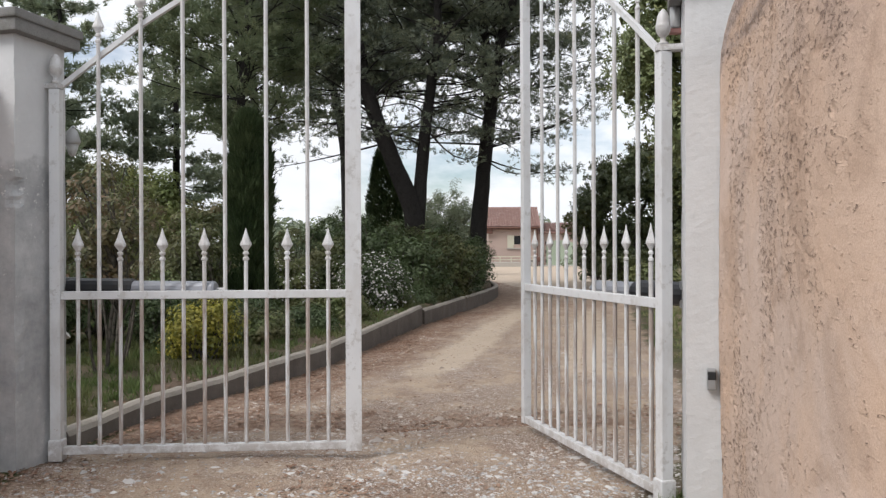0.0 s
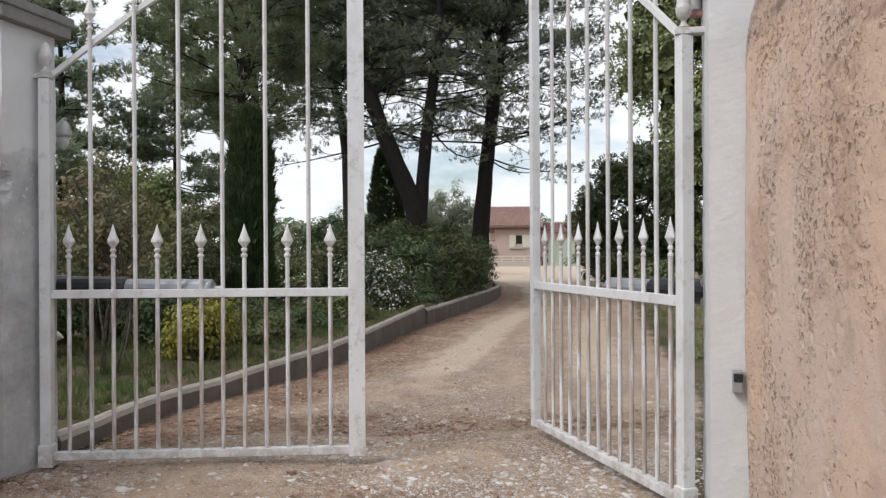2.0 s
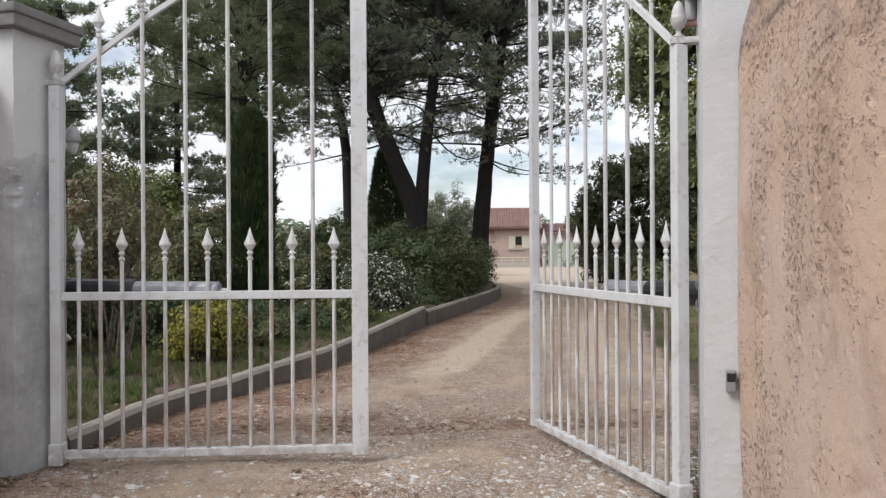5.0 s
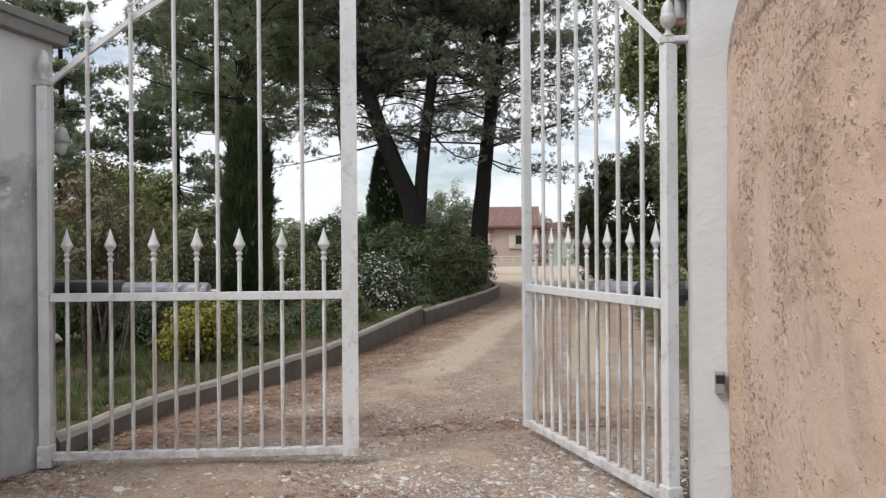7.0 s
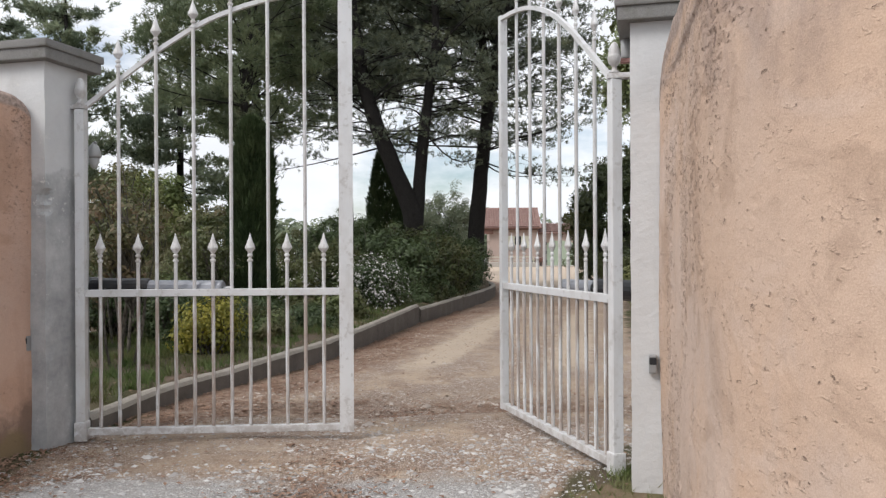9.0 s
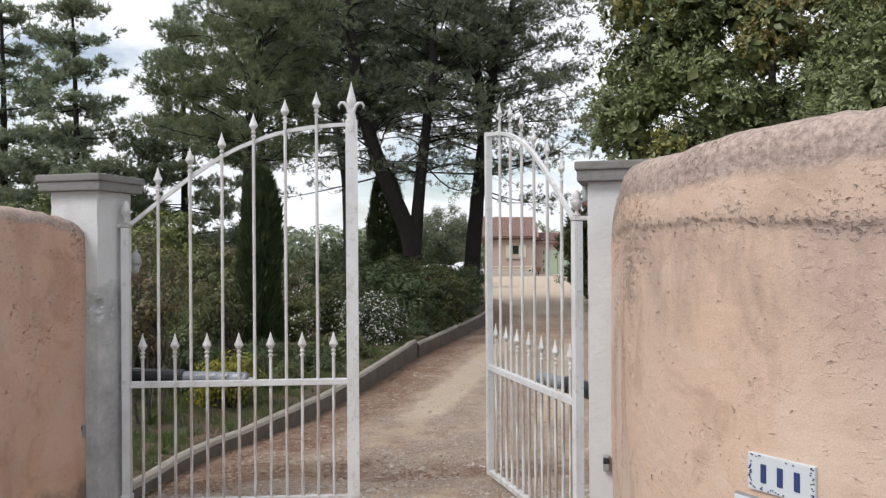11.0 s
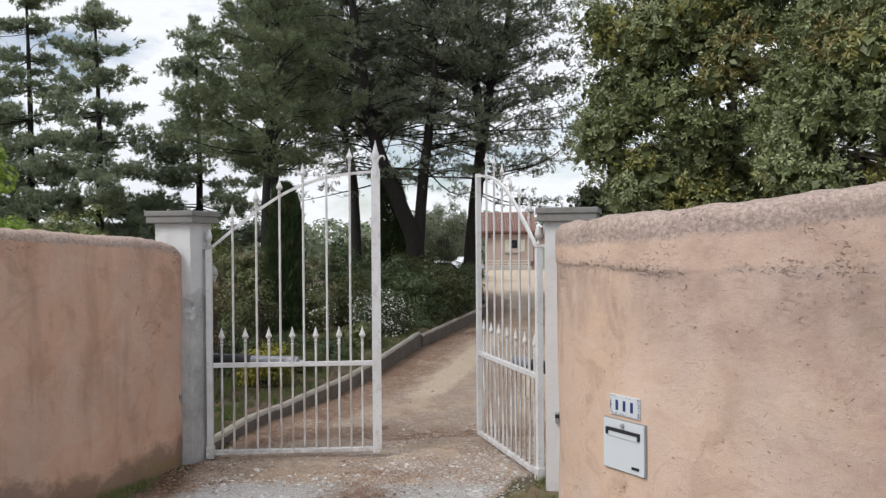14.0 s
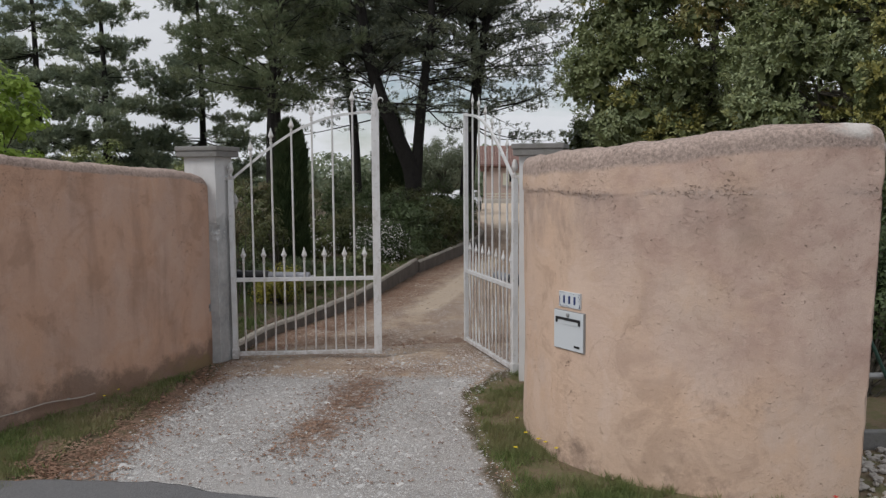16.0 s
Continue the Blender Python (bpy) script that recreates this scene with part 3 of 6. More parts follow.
def build_road():
    bm = bmesh.new()
    xs = axis_values([(-200, -8, 12), (-8, 8, 0.1), (8, 200, 12)])
    rows = []
    for x in xs:
        e = 0.66 + 0.07 * noise.noise((x * 2.3, 0, 0)) + 0.04 * noise.noise((x * 9, 2, 0)) - 0.62 * smooth01(x, -2.1, 0.7)
        rows.append([bm.verts.new((x, y, z)) for y, z in ((-6.2, -0.05), (-6.2, 0.024), (-3.0, 0.05), (e - 0.06, 0.030), (e, 0.012), (e + 0.01, -0.05))])
    for a, b in zip(rows, rows[1:]):
        for k in range(5):
            bm.faces.new((a[k], b[k], b[k + 1], a[k + 1]))
    ob = part("road", bm, M_ROAD, None, smooth=True)
    tagged(ob, "grey asphalt lane with a ragged edge of gravel", "road", kind="structure")


# ---- garden walls: rough render on a curved plan, rounded coping ----
def build_wall(name, plan, tops, thick, side, mat, label, end_round, step, zn, calm=None, rougher=((0, 0.0), (9, 0.0))):
    """plan: face points from the pillar outward; tops: (run, height); side: +1 if the body lies to the left of the run;
    calm: a place (x, y, z, radius) where the face is flat."""
    line = spline([(x, y, 0) for x, y in plan], step)
    runs, run = [0.0], 0.0
    for a, b in zip(line, line[1:]):
        run += (b - a).length
        runs.append(run)
    verts, edge, drifts, faces = [], [], [], []
    nz = noise.noise
    prof_n = 0
    for i, p in enumerate(line):
        d = (line[min(i + 1, len(line) - 1)] - line[max(i - 1, 0)]).normalized()
        inn = Vector((-d.y, d.x, 0)) * side
        top = interp(runs[i], tops)
        if runs[i] < end_round:
            q = 1 - runs[i] / end_round
            top -= 0.14 * (1 - math.sqrt(max(0.0, 1 - q * q)))
        far = run - runs[i]
        if far < 0.10:
            q = 1 - far / 0.10
            top -= 0.07 * (1 - math.sqrt(max(0.0, 1 - q * q)))
        top += 0.012 * nz(p * 3.1) + 0.006 * nz(p * 11)
        r = 0.075
        prof = [(0.0, -0.12 + (top - r + 0.12) * k / zn) for k in range(zn + 1)]
        prof += [(r - r * math.cos(a), top - r + r * math.sin(a)) for a in (math.pi / 2 * k / 7 for k in range(1, 8))]
        prof += [(thick * 0.5, top + 0.012), (thick - r, top)]
        prof += [(thick - r + r * math.sin(a), top - r + r * math.cos(a)) for a in (math.pi / 2 * k / 3 for k in range(1, 4))]
        prof += [(thick, -0.12)]
        prof_n = len(prof)
        for k, (o, z) in enumerate(prof):
            c = p + inn * o
            v = Vector((c.x, c.y, z))
            deep = mask = seam = 0.0
            if k <= zn + 7:
                bulge = 0.014 * nz(v * 1.3) + (0.002 if side > 0 else 0.005) * nz(v * 5.0) + (0.0 if side > 0 else 0.006 * nz(Vector((v.x * 3.1, v.y * 3.1, v.z * 1.6))))
                drift = 0.8 * nz(Vector((v.x * 2.1, v.y * 2.1, v.z * 0.9 + 5))) + 0.6 * ((1 - smooth01(runs[i], 1.2, 1.9)) if side > 0 else 0.0) * nz(Vector((v.x * 7.5, v.y * 7.5, v.z * 1.3 + 9))) + 0.3 * nz(v * 9.3 + Vector((3, 1, 8))) + interp(runs[i], rougher)
                if side > 0:
                    drift += 0.21 * smooth01(z, 1.5, 1.75) * smooth01(runs[i], 1.0, 1.6) - 0.30 * (1 - smooth01(z, 0.8, 1.4)) * smooth01(runs[i], 0.9, 1.5)
                seam = math.exp(-((z - 1.865 - 0.03 * nz(v * 2.7)) / 0.034) ** 2) if side > 0 else 0.0
                mask = max(smooth01(drift, -0.02, 0.45), seam * smooth01(nz(v * 4.0 + Vector((9, 0, 0))), -0.40, 0.1))
                if mask > 0.01:
                    rag = nz(Vector((v.x * 19, v.y * 19, v.z * 38))) + 0.55 * nz(Vector((v.x * 45, v.y * 45, v.z * 70)))
                    deep = mask * smooth01(rag, 0.30, 0.60)
                proud = 0.0
                if side > 0 and z > 1.6:
                    joint = 1.865 + 0.03 * nz(v * 2.7) + 0.014 * nz(v * 17)
                    proud = 0.008 * smooth01(z, joint - 0.008, joint + 0.008) * smooth01(runs[i], 0.25, 0.5) * (1 - smooth01(runs[i], 2.4, 2.9))
                push = bulge + proud + 0.0015 * nz(v * 33) - 0.0050 * deep
                if calm:
                    push *= smooth01((v - Vector(calm[:3])).length, calm[3] * 0.75, calm[3] * 1.35)
                v -= inn * push
            elif k < zn + 10:
                v.z += 0.014 * nz(Vector((v.x * 4, v.y * 4, 0))) + 0.007 * nz(v * 15)
            if side > 0:
                v += d * (0.075 * smooth01(runs[i], run - 0.5, run) * max(z, 0.0) / 2.2 + 0.012 * smooth01(runs[i], run - 0.03, run) * nz(v * 9.0))
            verts.append(v)
            foot = 0.5 if side > 0 else interp(runs[i], ((0, 1.45), (1.1, 1.25), (2.0, 0.8), (4, 0.75)))
            far_end = (0.6 * smooth01(runs[i], 1.9, 2.9) + 0.4 * smooth01(runs[i], 3.7, 4.1)) * smooth01(z, 0.5, 1.1) if side > 0 else 0.0
            edge.append((smooth01(z, top - (0.24 if side > 0 else 0.13), top - 0.03), (1 - smooth01(z, -0.05, 0.55)) * foot, far_end, 1))
            wash = smooth01(1.88 - z, 0.0, 0.05) * (1 - smooth01(1.88 - z, 0.10, 0.55)) * smooth01(runs[i], 0.7, 1.5) * (1 - 0.6 * smooth01(runs[i], 3.2, 4.0)) if side > 0 else 0.0
            drifts.append((smooth01(drift, -0.15, 0.60) if k <= zn + 7 else 0.3, seam * mask, wash, 1))
    for i in range(len(line) - 1):
        for k in range(prof_n - 1):
            a = i * prof_n + k
            q = (a, a + 1, a + prof_n + 1, a + prof_n)
            faces.append(q if side < 0 else tuple(reversed(q)))
    last = (len(line) - 1) * prof_n
    cap0, cap1 = list(range(prof_n)), [last + k for k in range(prof_n)]
    faces.append(cap0 if side > 0 else cap0[::-1])
    faces.append(cap1[::-1] if side > 0 else cap1)
    me = data_of(name, verts, faces, mat, smooth=True)
    for key, vals in (("edge", edge), ("drift", drifts)):
        at = me.attributes.new(key, "FLOAT_COLOR", "POINT")
        at.data.foreach_set("color", np.array(vals, np.float32).ravel())
    tagged(new(name, me), label, "wall", kind="structure")


WALL_E_PLAN = [(1.110, 3.165), (1.035, 2.58), (0.925, 1.88), (0.96, 1.46), (1.07, 1.12), (1.24, 0.86), (1.47, 0.63), (1.90, 0.40), (2.40, 0.29), (2.79, 0.29)]
WALL_W_PLAN = [(-2.21, 3.99), (-2.38, 3.5), (-2.55, 3.08), (-2.78, 2.66), (-3.02, 2.22), (-3.24, 1.74), (-3.50, 1.22), (-3.95, 0.80), (-4.8, 0.6), (-6.6, 0.55)]


def build_kerb(name, plan, wide, crest):
    """A low poured retaining kerb with worn arrises."""
    line = spline([(x, y, 0) for x, y in plan], 0.07)
    verts, faces, kinds = [], [], []
    for i, p in enumerate(line):
        d = (line[min(i + 1, len(line) - 1)] - line[max(i - 1, 0)]).normalized()
        s = Vector((-d.y, d.x, 0))
        g = ground_z(p.x, p.y)
        w = 0.02 * noise.noise(p * 1.7) + 0.01 * noise.noise(p * 4.3)
        h = interp(p.y, crest) - g + 0.4 * w + 0.005 * noise.noise(p * 9)
        for o, z in ((0, -0.15), (0, h - 0.04), (0.018, h - 0.012), (0.045, h), (wide - 0.035, h - 0.006), (wide, h - 0.045), (wide, -0.15)):
            q = p + s * (o + 0.006 * noise.noise(p * 5 + Vector((0, 0, o))))
            verts.append((q.x, q.y, g + z))
    for i in range(len(line) - 1):
        for k in range(6):
            a = i * 7 + k
            faces.append((a, a + 7, a + 8, a + 1))
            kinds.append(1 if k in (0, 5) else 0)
    n = (len(line) - 1) * 7
    faces += [tuple(range(7)), tuple(n + k for k in range(6, -1, -1))]
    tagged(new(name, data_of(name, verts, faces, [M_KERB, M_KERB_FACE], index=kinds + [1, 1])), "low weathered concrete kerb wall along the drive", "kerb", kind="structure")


build_ground()
build_road()
build_wall("wall_east", WALL_E_PLAN, [(0, 2.02), (0.3, 2.09), (1.4, 2.12), (2.5, 2.15), (3.0, 2.20), (3.6, 2.26), (4.6, 2.29)], 0.24, 1, M_WALL_E,
           "curved garden wall in rough pale pink render", 0.22, 0.0085, 250, (1.17, 0.967, 0.99, 0.27), ((0.0, 0.1), (0.3, 0.38), (1.5, 0.30), (2.1, 0.02), (2.6, -0.14), (5, -0.22)))
build_wall("wall_west", WALL_W_PLAN, [(0, 1.98), (0.4, 2.05), (1.4, 2.10), (2.3, 2.17), (3.0, 2.19), (7, 2.2)], 0.24, -1, M_WALL_W,
           "curved garden wall in rough orange-brown render, damp at its foot", 0.12, 0.013, 150, None, ((0, 0.10), (1.5, 0.05), (9, 0.05)))
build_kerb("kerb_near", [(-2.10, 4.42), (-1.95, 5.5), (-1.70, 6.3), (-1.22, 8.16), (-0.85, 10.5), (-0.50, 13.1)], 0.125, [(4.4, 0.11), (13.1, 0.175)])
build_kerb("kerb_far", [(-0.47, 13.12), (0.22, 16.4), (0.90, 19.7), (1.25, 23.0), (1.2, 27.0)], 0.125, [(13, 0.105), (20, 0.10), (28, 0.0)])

# ---- gate pillars ----
def build_pillar(name, at, mat, label):
    """A square rendered pillar with a stepped concrete cap; at is its front corner beside the opening."""
    side = 1 if at[0] > 0 else -1
    ob = thing(name, label, "gate pillar", (at[0], at[1], 0), -13.0)
    x0, x1 = (0.0, 0.36) if side > 0 else (-0.36, 0.0)
    top = at[2]
    bm = bmesh.new()
    nx, nz = 12, 120
    for face in range(4):
        grid = []
        for k in range(nz + 1):
            row = []
            for i in range(nx + 1):
                u = i / nx * 0.36
                x, y = ((x0 + u, 0), (x1, u), (x1 - u, 0.36), (x0, 0.36 - u))[face]
                z = -0.12 + (top + 0.12) * k / nz
                w = 0.004 * noise.noise((x * 7 + at[0], y * 7, z * 5)) + 0.002 * noise.noise((x * 30, y * 30, z * 30 + at[0]))
                if side < 0:
                    chip = max(smooth01(0.055 - math.hypot(x, y * 0.8, (z - hz) * wz), 0.0, 0.04) * dp for hz, wz, dp in ((1.43, 0.9, 0.035), (1.36, 1.3, 0.02), (0.78, 0.5, 0.012), (0.55, 0.8, 0.010)))
                    x, y = x - chip, y + chip * 0.5
                row.append(bm.verts.new((x + w, y + w * 0.7, z)))
            grid.append(row)
        for a, b in zip(grid, grid[1:]):
            for i in range(nx):
                bm.faces.new((a[i], a[i + 1], b[i + 1], b[i]))
    bmesh.ops.remove_doubles(bm, verts=bm.verts[:], dist=0.0008)
    part("shaft", bm, mat, ob)
    c = 0.055
    bm = bmesh.new()
    box(bm, x0 - c, x1 + c, -c, 0.36 + c, top + 0.001, top + 0.065, 0.008)
    box(bm, x0 - c - 0.012, x1 + c + 0.012, -c - 0.012, 0.36 + c + 0.012, top + 0.064, top + 0.112, 0.010)
    part("cap", bm, M_CAP, ob, "grey cast concrete cap")
    return ob


PILLAR_W = build_pillar("gate_pillar", (-2.13, 3.93, 2.195), M_PIL_W, "square pillar, whitewashed above, bare grey cement below")
PILLAR_E = build_pillar("gate_pillar", (0.982, 3.20, 2.165), M_PIL_E, "square white-painted cement pillar with a concrete cap")


# ---- wrought iron gate ----
LEAF = 1.545
ARCH = [(0.0, 1.955), (0.11, 2.045), (0.22, 2.135), (0.33, 2.22), (0.43, 2.30), (0.54, 2.375), (0.64, 2.44), (0.75, 2.50), (0.863, 2.548), (0.97, 2.588), (1.083, 2.62), (1.20, 2.643), (1.31, 2.658), (1.42, 2.668), (1.52, 2.675)]


def spear_profile(r):
    return [(r, 0.0), (0.017, 0.004), (0.017, 0.014), (r * 0.95, 0.020), (r * 0.95, 0.030), (0.016, 0.034), (0.016, 0.044), (0.009, 0.050),
            (0.018, 0.064), (0.031, 0.082), (0.030, 0.090), (0.021, 0.110), (0.011, 0.138), (0.0015, 0.172)]


def flat(bm, k=0.5):
    """Forged heads are flattened front to back."""
    for v in bm.verts:
        v.co.y *= k
    return bm


def build_leaf(at, turn, crowned, label):
    ob = thing("gate_leaf", label, "gate", at, turn, "driveway gate")
    bm = boxed(-0.027, 0.027, -0.027, 0.027, 0.03, 1.955, bevel=0.004)
    part("hinge_post", bm, M_GATE, ob)
    bm = boxed(-0.036, 0.036, -0.036, 0.036, 0.012, 0.125, bevel=0.008)
    part("pivot_block", bm, M_GATE, ob, "worn pivot block at the foot of the post")
    if crowned:
        bm = bmesh.new()
        box(bm, LEAF - 0.030, LEAF + 0.018, -0.020, 0.028, 0.04, 2.69, 0.003)
        box(bm, LEAF - 0.040, LEAF + 0.044, -0.030, -0.022, 0.035, 2.70, 0.002)
        post = part("free_post", bm, M_GATE, ob, "broad white closing strip over the free post")
        bm = bmesh.new()
        lathe(bm, [(0.036, 0.0), (0.038, 0.05), (0.030, 0.11), (0.020, 0.16), (0.030, 0.19), (0.034, 0.215), (0.022, 0.26), (0.009, 0.31), (0.001, 0.35)], 10)
        flat(bm, 0.45)
        for s in (-1, 1):
            sweep(bm, [(s * 0.012, 0, 0.12), (s * 0.026, 0, 0.17), (s * 0.048, 0, 0.198), (s * 0.074, 0, 0.200), (s * 0.088, 0, 0.178), (s * 0.083, 0, 0.158)],
                  [0.013, 0.013, 0.012, 0.010, 0.008, 0.003], 7)
        bmesh.ops.translate(bm, verts=bm.verts[:], vec=(LEAF + 0.002, -0.02, 2.62))
        part("fleur_finial", bm, M_GATE, post, "three-pointed lily finial")
    else:
        bm = boxed(LEAF - 0.024, LEAF + 0.024, -0.024, 0.024, 0.04, 2.70, bevel=0.003)
        part("free_post", bm, M_GATE, ob)
    bm = boxed(0.028, LEAF - 0.026, -0.020, 0.020, 0.855, 0.897, bevel=0.003)
    part("middle_rail", bm, M_GATE, ob)
    bm = bmesh.new()
    box(bm, 0.037, LEAF - 0.026, -0.022, 0.022, 0.045, 0.085, 0.003)
    part("bottom_rail", bm, M_GATE, ob)
    arch = [(x, 0, z) for x, z in ARCH]
    part("top_arch", sweep(bmesh.new(), [(x, 0.014, z) for x, _, z in spline([(a, b, c) for a, b, c in arch], 0.05)], 0.0125, square=True), M_GATE, ob)
    for i in range(13):
        x = 0.110 + 0.1085 * i
        tall = i % 2 == 1
        if tall:
            top = [2.20, 2.335, 2.44, 2.575, 2.675, 2.725][i // 2]
        else:
            top = 1.055
        bm = lathe(bmesh.new(), [(0.0108, 0.087), (0.0108, top)], 8)
        bar = part("bar", bm, M_GATE_BAR, ob, smooth=False)
        bar.location = (x, -0.004, 0)
        bm = flat(lathe(bmesh.new(), spear_profile(0.0105), 8), 0.6)
        head = part("spearhead", bm, M_GATE, bar)
        head.location = (0, 0, top)
    return ob


def build_hinge(pillar, at, turn, arm):
    """The upper hinge: a bracket in the pillar with an acorn knob above the post."""
    ob = part("hinge_bracket", boxed(-0.034, arm, -0.026, 0.026, 0.0, 0.026, bevel=0.003), M_GATE, pillar, "white-painted hinge bracket")
    ob.matrix_basis = pillar.matrix_basis.inverted() @ pose(*at, 0, 0, turn)
    bm = lathe(bmesh.new(), [(0.024, 0.027), (0.026, 0.034), (0.012, 0.045), (0.011, 0.062), (0.022, 0.070), (0.030, 0.085), (0.033, 0.105), (0.033, 0.112), (0.029, 0.116), (0.029, 0.125),
                             (0.025, 0.150), (0.016, 0.170), (0.006, 0.181), (0.001, 0.183)], 14)
    part("acorn_knob", bm, M_GATE, ob, "acorn-shaped knob", smooth=True)


HINGE_W, HINGE_E = (-2.028, 4.14), (0.957, 3.441)
build_leaf((*HINGE_W, 0), 5.0, True, "white wrought iron gate leaf with spearheads, standing ajar")
build_leaf((*HINGE_E, 0), 107.5, False, "white wrought iron gate leaf with spearheads, swung half open")
build_hinge(PILLAR_W, (*HINGE_W, 1.958), 167.0, 0.055)
build_hinge(PILLAR_E, (*HINGE_E, 1.958), -13.0, 0.10)

M_RAM = plain("ram_grey", (0.30, 0.31, 0.34), 0.4, 0.2)
M_BLACK = plain("black_plastic", (0.018, 0.019, 0.022), 0.45, vary=0.3)
M_STEEL = plain("grey_steel", (0.33, 0.33, 0.33), 0.45, 0.4)


def build_opener(a, b, label):
    """An electric ram between pillar and leaf: dark motor housing, grey tube, thin rod."""
    a, b = Vector(a), Vector(b)
    d = (b - a).normalized()
    ob = thing("gate_opener", label, "gate motor", a)
    m = d.to_track_quat("Z", "Y").to_matrix().to_4x4()
    full = (b - a).length
    part("motor_housing", lathe(bmesh.new(), [(0.040, 0.0), (0.054, 0.01), (0.056, 0.03), (0.056, 0.37), (0.050, 0.385)], 14, m), M_BLACK, ob, "black motor housing", smooth=False)
    part("tube", lathe(bmesh.new(), [(0.045, 0.385), (0.045, full - 0.06), (0.038, full - 0.05)], 14, m), M_RAM, ob, "grey metal tube")
    part("rod", lathe(bmesh.new(), [(0.011, full - 0.05), (0.011, full)], 8, m), M_STEEL, ob)
    part("mounting_plate", boxed(-0.05, 0.05, -0.012, 0.012, -0.06, 0.06, bevel=0.003), M_STEEL, ob)
    return ob


build_opener((-2.06, 4.33, 0.905), (-1.17, 4.235, 0.90), "grey electric gate ram with a black motor housing")
build_opener((1.12, 3.60, 0.905), (0.79, 4.31, 0.90), "grey electric gate ram with a black motor housing")


def build_photocell(at, turn):
    ob = thing("photocell", "small grey photocell with a dark lens beside the pillar", "sensor", at, turn)
    part("case", boxed(-0.018, 0.018, -0.034, 0.0, 0.0, 0.085, bevel=0.007), M_STEEL, ob)
    part("lens", boxed(-0.016, 0.016, -0.037, -0.031, 0.042, 0.074, bevel=0.004), M_BLACK, ob, "black lens")


build_photocell((-2.24, 3.955, 0.565), -13)
build_photocell((1.075, 3.178, 0.555), -13)

# lantern behind the western pillar, beacon on the eastern one
M_LAMP = plain("lamp_grey", (0.42, 0.42, 0.42), 0.4, 0.2)
ob = thing("wall_lantern", "small pale grey wall lantern on the back of the pillar", "lamp", (-2.10, 4.40, 1.70), -13)
part("arm", sweep(bmesh.new(), [(-0.04, 0, 0.05), (0.02, 0, 0.06), (0.05, 0, 0.10)], 0.010, 8), M_LAMP, ob)
part("shade", lathe(bmesh.new(), [(0.040, 0.0), (0.046, 0.015), (0.030, 0.07), (0.012, 0.09), (0.005, 0.10)], 12, pose(0.035, 0, 0)), M_LAMP, ob, "bell-shaped shade", smooth=True)
part("bowl", lathe(bmesh.new(), [(0.010, -0.065), (0.020, -0.055), (0.036, 0.0)], 12, pose(0.035, 0, 0)), plain("lamp_white", (0.46, 0.46, 0.45), 0.3), ob, "white glass bowl", smooth=True)
ob = thing("warning_beacon", "small grey beacon with a red base on the pillar", "beacon", (1.025, 3.50, 2.06), -13)
part("base", boxed(-0.026, 0.03, -0.016, 0.016, -0.012, 0.012, bevel=0.004), plain("red_plastic", (0.34, 0.17, 0.15), 0.5), ob, "faded red base")
part("lens", lathe(bmesh.new(), [(0.022, 0.012), (0.024, 0.02), (0.024, 0.10), (0.016, 0.118), (0.002, 0.122)], 12), M_LAMP, ob, smooth=True)

ob = thing("garden_lamp", "small white garden lamp on a stake in the border", "lamp", (-2.47, 5.05, lie(-2.47, 5.05)), 20)
part("stake", sweep(bmesh.new(), [(0, 0, -0.05), (0, 0, 0.44)], 0.009, 8), M_LAMP, ob)
part("head", lathe(bmesh.new(), [(0.008, 0.0), (0.016, 0.012), (0.030, 0.05), (0.032, 0.056), (0.020, 0.060)], 12, pose(0, 0, 0.44, 0, 50, 0)), plain("lamp_cream", (0.50, 0.49, 0.47), 0.4), ob, "tilted white lamp head")

# ---- letter box and number plate in the eastern wall ----
M_ENAMEL = plain("box_enamel", (0.58, 0.61, 0.635), 0.35, vary=0.06, dirty=0.12)
M_BLUE = plain("blue_print", (0.03, 0.05, 0.16), 0.4, vary=0.1, dirty=0.05)
_line = spline([(x, y, 0) for x, y in WALL_E_PLAN], 0.01)
_i = min(range(len(_line)), key=lambda q: abs(_line[q].y - 0.967))
BOX_AT = (_line[_i].x, _line[_i].y)
BOX_TURN = math.degrees(math.atan2(_line[_i + 10].y - _line[_i - 10].y, _line[_i + 10].x - _line[_i - 10].x))
ob = thing("letter_box", "white enamelled letter box set flush in the wall", "letter box", (*BOX_AT, 0.80), BOX_TURN)
part("frame", boxed(-0.148, 0.148, -0.005, 0.05, -0.001, 0.270, bevel=0.002), M_STEEL, ob, "thin grey metal frame")
part("door", boxed(-0.143, 0.143, -0.013, -0.004, 0.004, 0.265, bevel=0.003), M_ENAMEL, ob, "white door")
bm = bmesh.new()
box(bm, -0.118, 0.118, -0.024, -0.011, 0.205, 0.222, 0.003)
box(bm, -0.118, -0.104, -0.024, -0.011, 0.182, 0.207, 0.003)
box(bm, 0.104, 0.118, -0.024, -0.011, 0.182, 0.207, 0.003)
part("flap_handle", bm, M_BLACK, ob, "dark handle of the letter flap")
part("flap", boxed(-0.102, 0.102, -0.018, -0.012, 0.176, 0.204, bevel=0.002), M_ENAMEL, ob)
part("lock", lathe(bmesh.new(), [(0.012, 0), (0.012, 0.012), (0.009, 0.015)], 14, pose(0, -0.012, 0.243, 90, 0, 0)), M_STEEL, ob, "round lock")
part("name_holder", boxed(0.062, 0.112, -0.018, -0.012, 0.028, 0.043, bevel=0.002), M_BLACK, ob, "small dark name holder")

